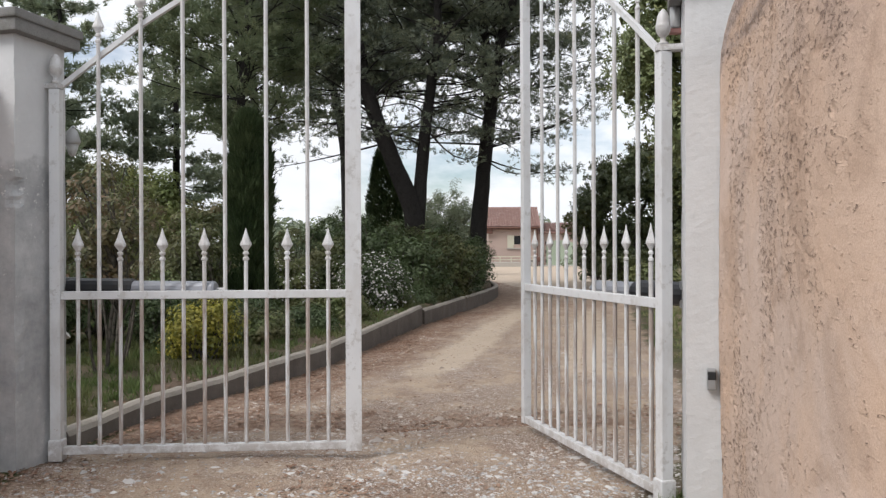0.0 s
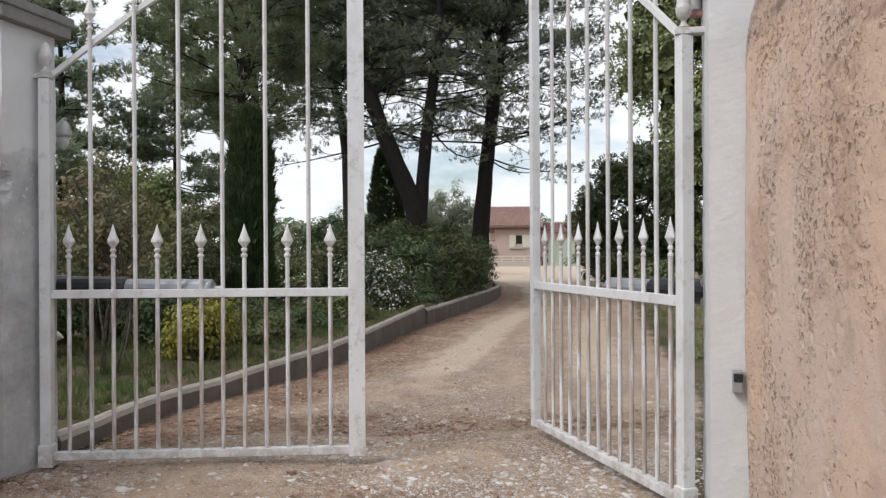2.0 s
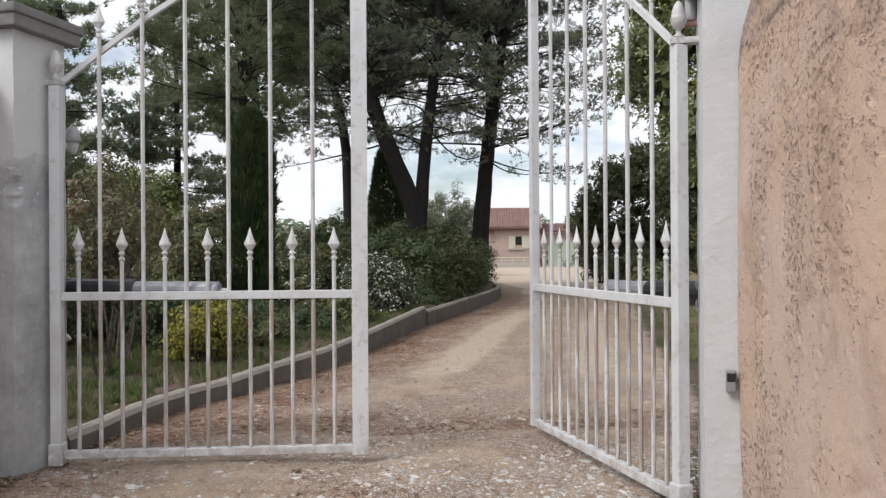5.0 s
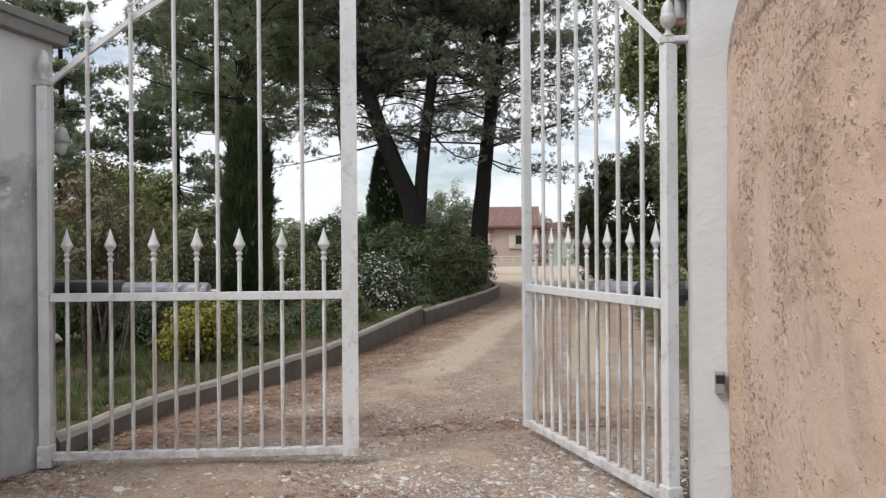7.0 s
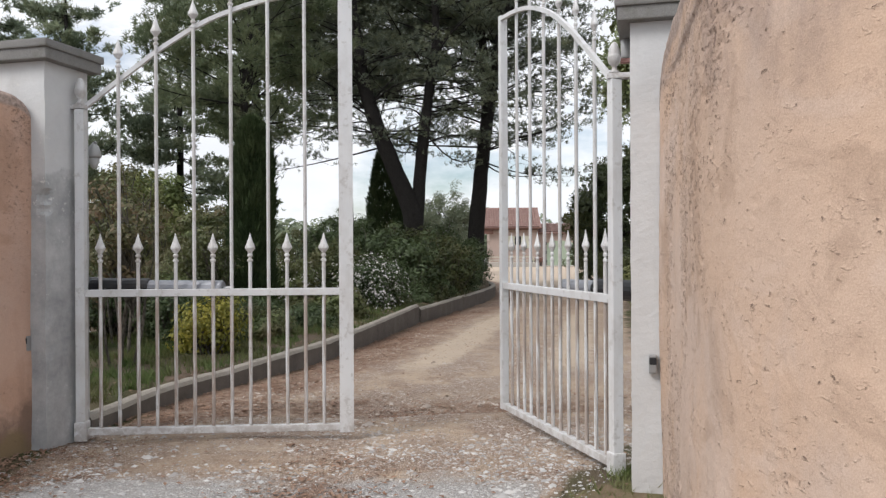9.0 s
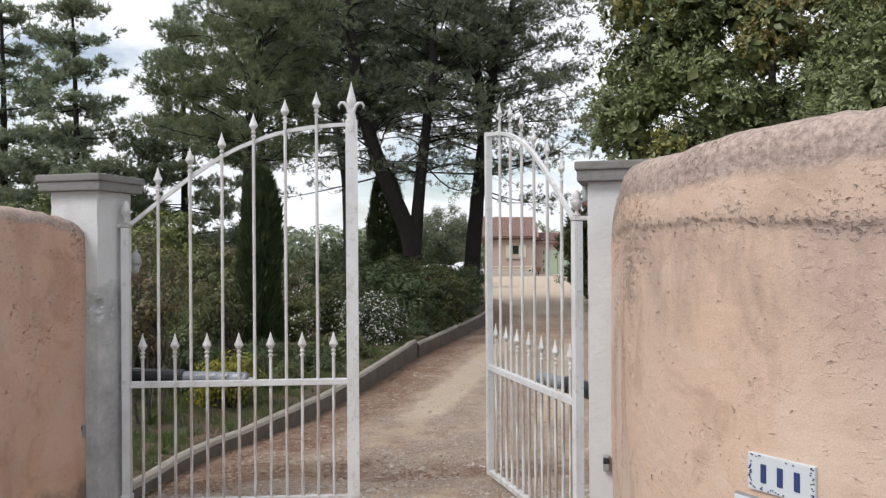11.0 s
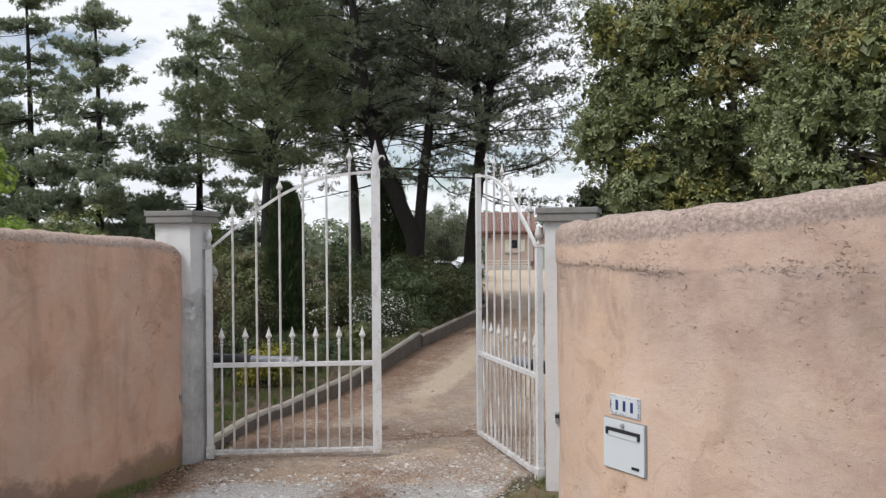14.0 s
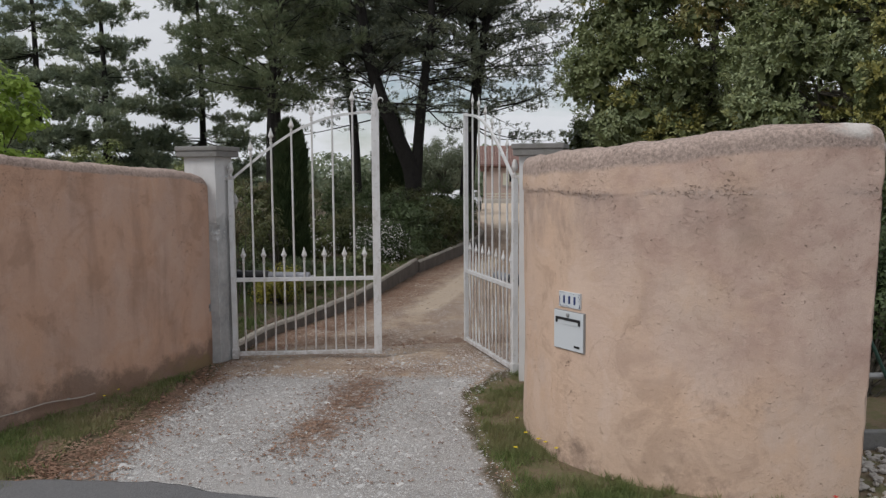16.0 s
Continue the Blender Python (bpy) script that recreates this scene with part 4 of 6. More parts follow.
ob = thing("number_plate", "white enamel wall plate with blue bars and speckled rim", "plate", (BOX_AT[0] + 0.003, BOX_AT[1] - 0.005, 1.092), BOX_TURN)
part("plate", boxed(-0.104, 0.104, -0.009, 0.03, 0.0, 0.106, bevel=0.003), M_ENAMEL, ob)
for k in range(3):
    bar = part("bar", boxed(-0.009, 0.009, -0.012, -0.0085, 0.026, 0.080, bevel=0.002), M_BLUE, ob)
    bar.location.x = -0.052 + 0.052 * k
rng = random.Random(5)
bm = bmesh.new()
for k in range(64):
    side = rng.randrange(4)
    u = rng.uniform(-0.099, 0.099)
    v = rng.uniform(0.004, 0.101)
    x, z = ((u, rng.uniform(0.003, 0.012)), (u, rng.uniform(0.094, 0.102)), (rng.uniform(-0.101, -0.092), v), (rng.uniform(0.092, 0.101), v))[side]
    box(bm, x - 0.0022, x + 0.0022, -0.0105, -0.0085, z - 0.0018, z + 0.0018)
tagged(part("rim_speckle", bm, M_BLUE, ob, "blue speckled rim"), kind="stuff")

# ---- house at the end of the drive ----
M_PINK = plain("pink_render", (0.475, 0.362, 0.312), 0.9, vary=0.10, scale=1.2, bump=0.2, dirty=0.15)
M_TILE = Nodes("roof_tiles")
_c = M_TILE.mix(M_TILE.noise(2.2, 5, 0.7), (0.21, 0.118, 0.102), (0.33, 0.215, 0.188))
_c = M_TILE.mix(M_TILE.ramp(M_TILE.noise(5.0, 4, 0.7), 0.54, 0.66), _c, (0.40, 0.31, 0.27))
M_TILE = M_TILE.finish(_c, 0.9, spec=0.2)
M_GREEN = plain("sage_paint", (0.40, 0.47, 0.35), 0.6, scale=2)
M_SHUTTER = plain("cream_paint", (0.60, 0.575, 0.46), 0.6, scale=2)
M_BROWN = plain("brown_metal", (0.16, 0.075, 0.055), 0.5)
M_DARK = plain("dark_opening", (0.015, 0.016, 0.018), 0.2)
M_STONE = plain("pale_stone", (0.42, 0.39, 0.35), 0.9, scale=3, bump=0.3)
HY = 70.0
HG = ground_z(5, HY)


def tile_roof(parent, x0, x1, y0, y1, z0, z1):
    """Rows of barrel tiles running down the slope, with a ridge of half-rounds."""
    verts, faces = [], []
    pitch = 0.23
    n = int((x1 - x0) / pitch)
    rows = int(math.hypot(y1 - y0, z1 - z0) / 0.36)
    for k in range(rows):
        ta, tb = k / rows, (k + 1) / rows
        lift = 0.025
        for i in range(n):
            xc = x0 + pitch * (i + 0.5) + 0.012 * noise.noise((i * 3.1, k * 1.7, 0))
            dz = 0.012 * noise.noise((i * 2.3, k * 5.1, 4))
            n0 = len(verts)
            for t, l in ((ta, 0.0), (tb, -lift)):
                for j in range(5):
                    a = math.pi * j / 4
                    verts.append((xc + 0.105 * math.cos(a), y0 + (y1 - y0) * t, z0 + (z1 - z0) * t + 0.02 + 0.075 * math.sin(a) + (lift if l else 0) * 0 + dz + (0.03 if t == ta else 0.0)))
            for j in range(4):
                faces.append((n0 + j, n0 + j + 1, n0 + 6 + j, n0 + 5 + j))
    n0 = len(verts)
    verts += [(x0, y0, z0), (x1, y0, z0), (x1, y1, z1), (x0, y1, z1), (x0, y0, z0 - 0.12), (x1, y0, z0 - 0.12), (x1, y1, z1 - 0.12), (x0, y1, z1 - 0.12)]
    faces += [tuple(n0 + q for q in f) for f in ((0, 1, 2, 3), (7, 6, 5, 4), (0, 4, 5, 1), (1, 5, 6, 2), (2, 6, 7, 3), (3, 7, 4, 0))]
    return part("roof", data_of("roof", verts, faces, M_TILE), None, parent, "weathered red barrel tiles")


house = thing("house", "small pink rendered house with red tiles and cream shutters", "house", (0, HY, HG))
bm = bmesh.new()
box(bm, 2.86, 7.12, 0.0, 6.0, -0.3, 3.42)
part("wall", bm, M_PINK, house)
tile_roof(house, 2.2, 7.42, -0.45, 2.9, 3.38, 5.15)
r2 = tile_roof(house, 2.2, 7.42, 6.3, 2.94, 3.38, 5.15)
part("ridge", sweep(bmesh.new(), [(2.2, 2.92, 5.19), (7.42, 2.92, 5.19)], 0.11, 8), M_TILE, house)
part("gable", data_of("gable", [(7.12, 0.0, 3.4), (7.12, 6.0, 3.4), (7.12, 2.92, 5.0), (7.0, 0.0, 3.4), (7.0, 6.0, 3.4), (7.0, 2.92, 5.0)],
                      [(0, 1, 2), (5, 4, 3), (0, 2, 5, 3), (2, 1, 4, 5), (1, 0, 3, 4)], M_PINK), None, house)
part("gutter", sweep(bmesh.new(), [(2.2, -0.50, 3.33), (7.42, -0.50, 3.33)], 0.06, 8), M_BROWN, house, "brown gutter")
win = part("window", boxed(5.07, 5.67, -0.012, 0.02, 1.87, 2.62), M_DARK, house, "dark window")
part("frame", boxed(5.03, 5.09, -0.03, 0.01, 1.85, 2.64), M_SHUTTER, win)
part("frame", boxed(5.65, 5.71, -0.03, 0.01, 1.85, 2.64), M_SHUTTER, win)
part("sill", boxed(4.45, 5.85, -0.12, 0.0, 1.44, 1.54, bevel=0.01), M_STONE, win, "stone sill")
part("shutter", boxed(4.50, 5.03, -0.06, -0.02, 1.56, 2.66, bevel=0.01), M_SHUTTER, house, "open cream shutter")
part("shutter", boxed(5.70, 6.32, -0.06, -0.02, 1.56, 2.66, bevel=0.01), M_SHUTTER, house, "open cream shutter")
part("drainpipe", sweep(bmesh.new(), [(7.0, -0.30, 3.30), (7.14, -0.08, 3.05), (7.14, -0.08, 0.0)], 0.05, 8), M_BROWN, house, "brown drainpipe")
# brown eave; its full-width board also stands for the shade under the roof
part("eave_board", boxed(2.9, 7.1, -0.40, -0.02, 3.16, 3.27), M_BROWN, house, "brown eave board drawing the dark shade line under the tiles")
part("eave_beam", boxed(2.25, 3.2, -0.35, 0.0, 2.82, 3.26), M_BROWN, house, "dark timber at the eave")

garage = thing("garage", "pink rendered garage with a sage green door", "garage", (0, HY + 0.6, HG))
part("wall", boxed(7.13, 11.7, 0.0, 6.0, -0.3, 3.02), M_PINK, garage)
tile_roof(garage, 7.2, 12.0, -0.35, 4.0, 2.98, 3.85)
_bm = bmesh.new()
_arch = [(7.98, 0.02), (10.36, 0.02)] + [(9.17 + 1.19 * math.cos(math.pi * q / 14), 1.92 + 0.30 * math.sin(math.pi * q / 14)) for q in range(15)]
_front = [_bm.verts.new((x, -0.04, z)) for x, z in _arch]
_back = [_bm.verts.new((x, 0.02, z)) for x, z in _arch]
_bm.faces.new(_front)
_bm.faces.new(_back[::-1])
for q in range(len(_arch)):
    _bm.faces.new((_front[q], _back[q], _back[(q + 1) % len(_arch)], _front[(q + 1) % len(_arch)]))
part("garage_door", _bm, M_GREEN, garage, "pale sage green door with a low arched head")
part("door_joint", boxed(9.155, 9.185, -0.046, -0.041, 0.05, 2.18), M_DARK, garage)
# board in brown doubles as the garage eave's shade line
part("eave_board", boxed(7.2, 11.9, -0.33, -0.02, 2.80, 2.93), M_BROWN, garage, "brown eave board drawing the dark shade line under the tiles")
for x in (7.94, 10.38):
    for z in (0.25, 1.05, 1.85):
        part("hinge", boxed(x - 0.04, x + 0.04, -0.07, -0.041, z, z + 0.28), M_DARK, garage)
part("slab", boxed(7.2, 12.4, -2.6, -0.02, -0.12, 0.03, bevel=0.02), M_STONE, garage, "pale concrete apron")

planter = thing("planter", "low stone planter with a wooden rail before the house", "planter", (0, HY - 3.0, HG))
part("body", boxed(2.6, 6.6, -0.9, 0.6, -0.1, 0.38, bevel=0.04), M_STONE, planter)
for k in range(5):
    part("post", boxed(2.7 + k * 0.92, 2.78 + k * 0.92, -0.8, -0.72, 0.38, 0.85), M_SHUTTER, planter)
part("rail", boxed(2.65, 6.5, -0.81, -0.71, 0.80, 0.87), M_SHUTTER, planter)
part("rail", boxed(2.65, 6.5, -0.80, -0.72, 0.55, 0.61), M_SHUTTER, planter)

cart = thing("wheelbarrow", "small dark wheelbarrow leaning by the house corner", "wheelbarrow", (6.95, HY - 1.6, HG))
part("wheel", lathe(bmesh.new(), [(0.10, -0.05), (0.24, -0.05), (0.27, 0.0), (0.24, 0.05), (0.10, 0.05)], 16, pose(-0.35, 0, 0.27, 90, 0, 0)), M_DARK, cart)
part("tray", boxed(-0.25, 0.5, -0.3, 0.3, 0.35, 0.75, bevel=0.06), M_BROWN, cart)
part("leg", boxed(0.25, 0.31, -0.25, -0.19, 0.0, 0.36), M_DARK, cart)
part("leg", boxed(0.25, 0.31, 0.19, 0.25, 0.0, 0.36), M_DARK, cart)
part("handle", sweep(bmesh.new(), [(0.3, -0.22, 0.62), (0.75, -0.25, 0.95)], 0.025, 6), M_BROWN, cart)
part("handle", sweep(bmesh.new(), [(0.3, 0.22, 0.62), (0.75, 0.25, 0.95)], 0.025, 6), M_BROWN, cart)

# ---- trees ----
def build_pine(label, stems, branches, reach, tufts, seed, z0, z1, mat, needle=0.20, each=11, wide=0.011, lean=0.25, group="pines", tier=0.0, thin=0.0, ball=0.12):
    """stems: (points, r0, r1); branches per stem between heights z0 and z1; reach: branch length; tufts in each cluster;
    tier: height between whorls of branches; thin: below this height the foliage is sparse."""
    rng = np.random.default_rng(seed)
    base = stems[0][0][0]
    ob = thing("pine_tree", label, "tree", (base[0], base[1], ground_z(base[0], base[1])), 0, group)
    wood, twigs, ways = Wood(), [], []
    o = Vector((base[0], base[1], ground_z(base[0], base[1])))
    for pts, r0, r1 in stems:
        line = spline([Vector(p) - o for p in pts], 0.12)
        wood.limb(line[::3] + [line[-1]], r0, r1, 10, 0.12)
        cand = [p for p in line if z0 <= p.z <= z1]
        if not cand:
            continue
        for k in range(branches):
            f = (k + rng.uniform(0, 0.9)) / branches
            if tier:
                f = (round(f * (z1 - z0) / tier) * tier + rng.normal() * 0.05) / (z1 - z0)
            p = cand[min(max(int(len(cand) * f), 0), len(cand) - 1)]
            t = (p.z - z0) / max(z1 - z0, 0.1)
            az = rng.uniform(0, 2 * math.pi)
            L = reach * (1.0 - (0.78 if tier else 0.4) * t) * rng.uniform(0.6, 1.15)
            sparse = 0.45 if p.z < thin else (1.75 if thin and p.z > thin + 0.7 else 1.0)
            rise = lean + 0.25 * t + rng.uniform(-0.30, 0.26) * (0.35 if tier else 1.0) - (0.18 if p.z < thin else 0.0)
            tip = np.array([p.x + L * math.cos(az), p.y + L * math.sin(az), p.z + L * rise])
            path = bend(p, tip, 9, -0.10 if tier else rng.uniform(-0.04, 0.14), rng, 0.11)
            wood.limb(path, 0.0065 * L + 0.008, 0.004, 5)
            for s in range(max(3, int(L * 2.9))):
                u = 0.20 + 0.80 * rng.uniform(0, 1) ** 0.75
                i = min(int(u * 9), 8)
                a = np.array(path[i]) + (np.array(path[i + 1]) - np.array(path[i])) * (u * 9 - i)
                az2 = az + rng.choice([-1, 1]) * rng.uniform(0.25, 1.35)
                l2 = min(L * rng.uniform(0.14, 0.36) * (1.2 - 0.55 * u), 1.25)
                b = a + np.array([l2 * math.cos(az2), l2 * math.sin(az2), l2 * rng.uniform(-0.25, 0.45)])
                p2 = bend(a, b, 4, -0.06, rng, 0.13)
                wood.limb(p2, 0.007, 0.0025, 3)
                for q in range(max(2, int(4.6 * l2 * sparse + rng.uniform(0, 1)))):
                    c0 = np.array(p2[rng.integers(1, len(p2))])
                    away = rand_dirs(1, rng)[0] * np.array([1, 1, 0.5]) + np.array([0, 0, 0.25])
                    c1 = c0 + away * rng.uniform(0.08, 0.28)
                    m = max(2, int(tufts * rng.uniform(0.5, 1.4)))
                    twigs.append(c1 + rng.normal(size=(m, 3)) * np.array([ball, ball, ball * 0.55]))
                    dd = away * 0.5 + 0.35 * (b - a) / (l2 + 1e-6) + np.array([0, 0, 0.30])
                    ways.append(np.tile(dd, (m, 1)))
        if tier:
            for q in range(26):
                c1 = np.array(line[-1]) + np.array([rng.normal() * 0.16, rng.normal() * 0.16, 0.25 - 1.3 * q / 26])
                twigs.append(c1 + rng.normal(size=(tufts, 3)) * (0.05 + 0.006 * q))
                ways.append(np.tile((0.0, 0.0, 0.9), (tufts, 1)))
    part("trunk", wood.mesh("trunk", M_BARK_PINE), None, ob, "dark fissured bark")
    pos, way = np.concatenate(twigs), np.concatenate(ways)
    v, t = needles(pos, way, needle, wide, each, rng)
    part("crown", fast_mesh("crown", v, t, mat), None, ob, "sparse dark green needles")
    return len(t)


def build_broadleaf(name, label, category, at, trunk, blobs, clumps, per, size, mat, seed, aspect=0.5, bark_mat=None, spread=0.22, group="", petals=None, shell=0.55):
    """blobs: ellipsoids (x, y, z, rx, ry, rz) relative to the foot; clumps of leaves fill their shells."""
    rng = np.random.default_rng(seed)
    g = ground_z(at[0], at[1])
    ob = thing(name, label, category, (at[0], at[1], g), 0, group)
    wood = Wood()
    vol = np.array([b[3] * b[4] * b[5] for b in blobs]) ** 0.67
    share = rng.choice(len(blobs), clumps, p=vol / vol.sum())
    bl = np.array(blobs)[share]
    d = rand_dirs(clumps, rng)
    rad = np.where(rng.uniform(0, 1, (clumps, 1)) < 0.3, shell - 0.25, shell) + (1 - shell) * rng.uniform(0, 1, (clumps, 1)) ** 0.6
    lump = np.array([1 + 0.36 * noise.noise(Vector(x * 2.5) + Vector((seed, 0, 0))) for x in d])[:, None]
    cen = bl[:, :3] + d * rad * lump * bl[:, 3:]
    cen[:, 2] = np.maximum(cen[:, 2], 0.06)
    for h, r0, r1, lean_x in trunk:
        top = np.array([lean_x, 0, h])
        wood.limb(bend((lean_x * 0.1, 0, -0.15), top, 6, 0.0, rng, 0.03), r0, r1, 9, 0.15)
    h_fork = max(t[0] for t in trunk) if trunk else 0.1
    for c in cen[:: max(1, clumps // 36)]:
        a = np.array([trunk[0][3] if trunk else 0.0, 0, h_fork * rng.uniform(0.55, 1.0)])
        if not trunk:
            a = np.array([rng.uniform(-0.1, 0.1), rng.uniform(-0.1, 0.1), -0.05])
        wood.limb(bend(a, c, 5, 0.03, rng, 0.06), (trunk[0][1] * 0.30 if trunk else 0.014), 0.006, 5)
    pos = np.repeat(cen, per, axis=0)
    sc = spread * rng.uniform(0.6, 1.3, (clumps, 1)).repeat(per, axis=0)
    # leaves sit on the outside of each clump, so that clumps read as lit lobes with dark hollows between
    ball = rand_dirs(len(pos), rng)
    pos = pos + ball * sc * rng.uniform(0.60, 1.12, (len(pos), 1)) * np.array([1.1, 1.1, 0.85])
    out = 0.9 * ball + 0.4 * np.repeat(d, per, axis=0)
    pos[:, 2] = np.maximum(pos[:, 2], 0.02)
    part("branchwork" if not trunk else "trunk", wood.mesh("wood", bark_mat or M_BARK_GREY), None, ob)
    v, t = leaves(pos, out, size, aspect, rng, 0.45, 0.5)
    part("crown", fast_mesh("crown", v, t, mat), None, ob)
    if petals:
        pick = rng.choice(len(pos), petals)
        v, t = leaves(pos[pick] + out[pick] * 0.05, out[pick], 0.042, 0.9, rng, 0.8, 0.6)
        part("blossom", fast_mesh("blossom", v, t, M_PETAL), None, ob, "white blossom")
    return ob


def build_cypress(label, at, tall, wide, seed, count):
    rng = np.random.default_rng(seed)
    g = ground_z(at[0], at[1])
    ob = thing("cypress", label, "tree", (at[0], at[1], g))
    wood = Wood()
    wood.limb(bend((0, 0, -0.1), (0, 0, tall * 0.9), 5, 0, rng, 0.005), 0.07, 0.01, 8)
    part("trunk", wood.mesh("trunk", M_BARK_GREY), None, ob)
    z = rng.uniform(0.12, 1.0, count) ** 0.9
    r = wide * np.clip(np.minimum(1.0, 0.72 + 1.4 * z), 0, 1) * np.sqrt(np.clip(1 - z ** 5.5, 0.004, 1)) * (0.72 + 0.32 * rng.uniform(0, 1, count))
    a = rng.uniform(0, 2 * math.pi, count)
    r *= 1 + 0.12 * np.sin(a * 3 + z * 9) + 0.08 * np.sin(a * 7 - z * 23)
    pos = np.stack([r * np.cos(a), r * np.sin(a), z * tall], 1)
    way = np.stack([0.5 * np.cos(a), 0.5 * np.sin(a), np.full(count, 1.1)], 1)
    v, t = needles(pos, way, 0.13, 0.014, 7, rng, 0.45)
    part("crown", fast_mesh("crown", v, t, M_CYPRESS), None, ob)


# the pair of leaning pines beside the drive
build_pine("tall dark pine forking low into two leaning trunks", [
    ([(-0.98, 21, -0.3), (-1.02, 21, 1.2), (-1.10, 21, 2.1), (-1.36, 21, 2.8), (-1.75, 21, 3.75), (-2.15, 21, 4.8), (-2.45, 21, 6.0), (-2.67, 20.9, 7.6), (-3.0, 20.7, 10.2)], 0.30, 0.10),
    ([(-1.00, 21.05, 1.3), (-0.93, 21.1, 2.3), (-0.88, 21.2, 3.0), (-0.76, 21.3, 4.3), (-0.58, 21.4, 5.7), (-0.43, 21.5, 6.8), (-0.5, 21.6, 9.8)], 0.20, 0.08)],
    60, 3.5, 6, 11, 4.0, 10.6, M_NEEDLE_DARK, needle=0.095, wide=0.009, each=11, thin=6.6, ball=0.10)
build_pine("tall dark pine with a forked trunk beside the drive", [
    ([(0.58, 23, -0.3), (0.70, 23, 1.7), (0.88, 23, 3.7), (1.04, 23, 5.0), (1.2, 23, 6.15), (1.4, 23, 7.3), (1.8, 23, 8.5), (2.1, 23, 10.2)], 0.29, 0.08),
    ([(1.04, 23, 5.1), (0.94, 22.9, 6.6), (0.75, 22.8, 8.3), (0.6, 22.7, 10.0)], 0.18, 0.07)],
    72, 3.8, 6, 12, 3.9, 10.8, M_NEEDLE_DARK, needle=0.10, wide=0.0095, each=11, thin=6.2, ball=0.10)
build_pine("slim dark pine leaning above the shrubs", [
    ([(-3.2, 24, -0.3), (-3.25, 24, 2.5), (-3.35, 24, 4.4), (-3.75, 24, 6.3), (-4.3, 24, 8.2), (-4.6, 24, 10.5)], 0.20, 0.07)],
    92, 3.5, 7, 13, 5.8, 10.8, M_NEEDLE_DARK, needle=0.13, wide=0.012, each=12, thin=5.2)
build_pine("dark pine standing behind the leaning pair", [
    ([(-1.28, 27.5, -0.3), (-1.13, 27.5, 4.0), (-0.66, 27.5, 8.0), (-0.9, 27.5, 11.5)], 0.16, 0.07)],
    60, 3.4, 7, 16, 7.4, 11.8, M_NEEDLE_DARK, needle=0.13, wide=0.013, each=12)
build_pine("young bushy pine behind the cypress", [
    ([(-4.5, 16.5, -0.3), (-4.5, 16.5, 3.0), (-4.25, 16.5, 6.0), (-4.1, 16.5, 8.3)], 0.14, 0.05)],
    96, 2.3, 7, 14, 3.9, 8.4, M_NEEDLE, needle=0.14, wide=0.010, each=13)
build_pine("tall pine of the far row", [
    ([(-6.8, 27, -0.3), (-6.7, 27, 4.0), (-6.9, 27, 8.0), (-6.8, 27, 12.0)], 0.22, 0.06)],
    84, 3.6, 7, 15, 5.3, 12.6, M_NEEDLE, needle=0.15, wide=0.015, each=12, tier=0.75)
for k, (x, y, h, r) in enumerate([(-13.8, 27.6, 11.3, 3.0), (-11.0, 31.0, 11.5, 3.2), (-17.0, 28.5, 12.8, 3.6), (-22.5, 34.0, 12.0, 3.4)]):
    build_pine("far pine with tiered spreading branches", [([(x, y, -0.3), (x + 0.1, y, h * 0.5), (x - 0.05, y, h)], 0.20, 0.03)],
               112, r * 1.10, 7, 30 + k, 1.7, h - 0.1, M_NEEDLE_HAZE, needle=0.18, each=8, wide=0.025, lean=0.0, group="far pines", tier=1.15)

build_cypress("slim dark columnar cypress", (-2.94, 11.5), 3.16, 0.285, 41, 9000)
build_cypress("dark columnar cypress beyond the hedge", (-2.42, 28.0), 5.0, 0.62, 42, 6000)

# evergreen oaks over the eastern wall and along the drive
def oak_leaf(name, green, grey, olive, russet):
    """Leathery leaves whose tint follows the bough (first channel) and the sprig (second channel)."""
    k = Nodes(name)
    bough, sprig = k.attr("tint", 0), k.attr("tint", 1)
    col = k.mix(k.ramp(bough, 0.30, 0.42), green, grey)
    col = k.mix(k.ramp(bough, 0.74, 0.80), col, olive)
    col = k.mix(k.ramp(bough, 0.94, 0.96), col, russet)
    col = k.mix(k.math("MULTIPLY", k.ramp(sprig, 0.55, 0.95), 0.55), col, tuple(min(1.0, c * 1.5) for c in grey))
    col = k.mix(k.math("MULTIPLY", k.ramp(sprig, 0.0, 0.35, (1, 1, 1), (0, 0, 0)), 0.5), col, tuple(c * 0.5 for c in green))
    col = k.mix(k.math("MULTIPLY", k.island(), 0.25), col, olive)
    return k.finish(col, 0.48, spec=0.4, through=0.10)


M_OAK_NEAR = oak_leaf("oak_leaves", (0.130, 0.165, 0.068), (0.225, 0.270, 0.145), (0.270, 0.250, 0.070), (0.200, 0.155, 0.060))
M_OAK_FAR = oak_leaf("dark_oak_leaves", (0.070, 0.092, 0.038), (0.115, 0.142, 0.068), (0.150, 0.148, 0.050), (0.105, 0.095, 0.040))


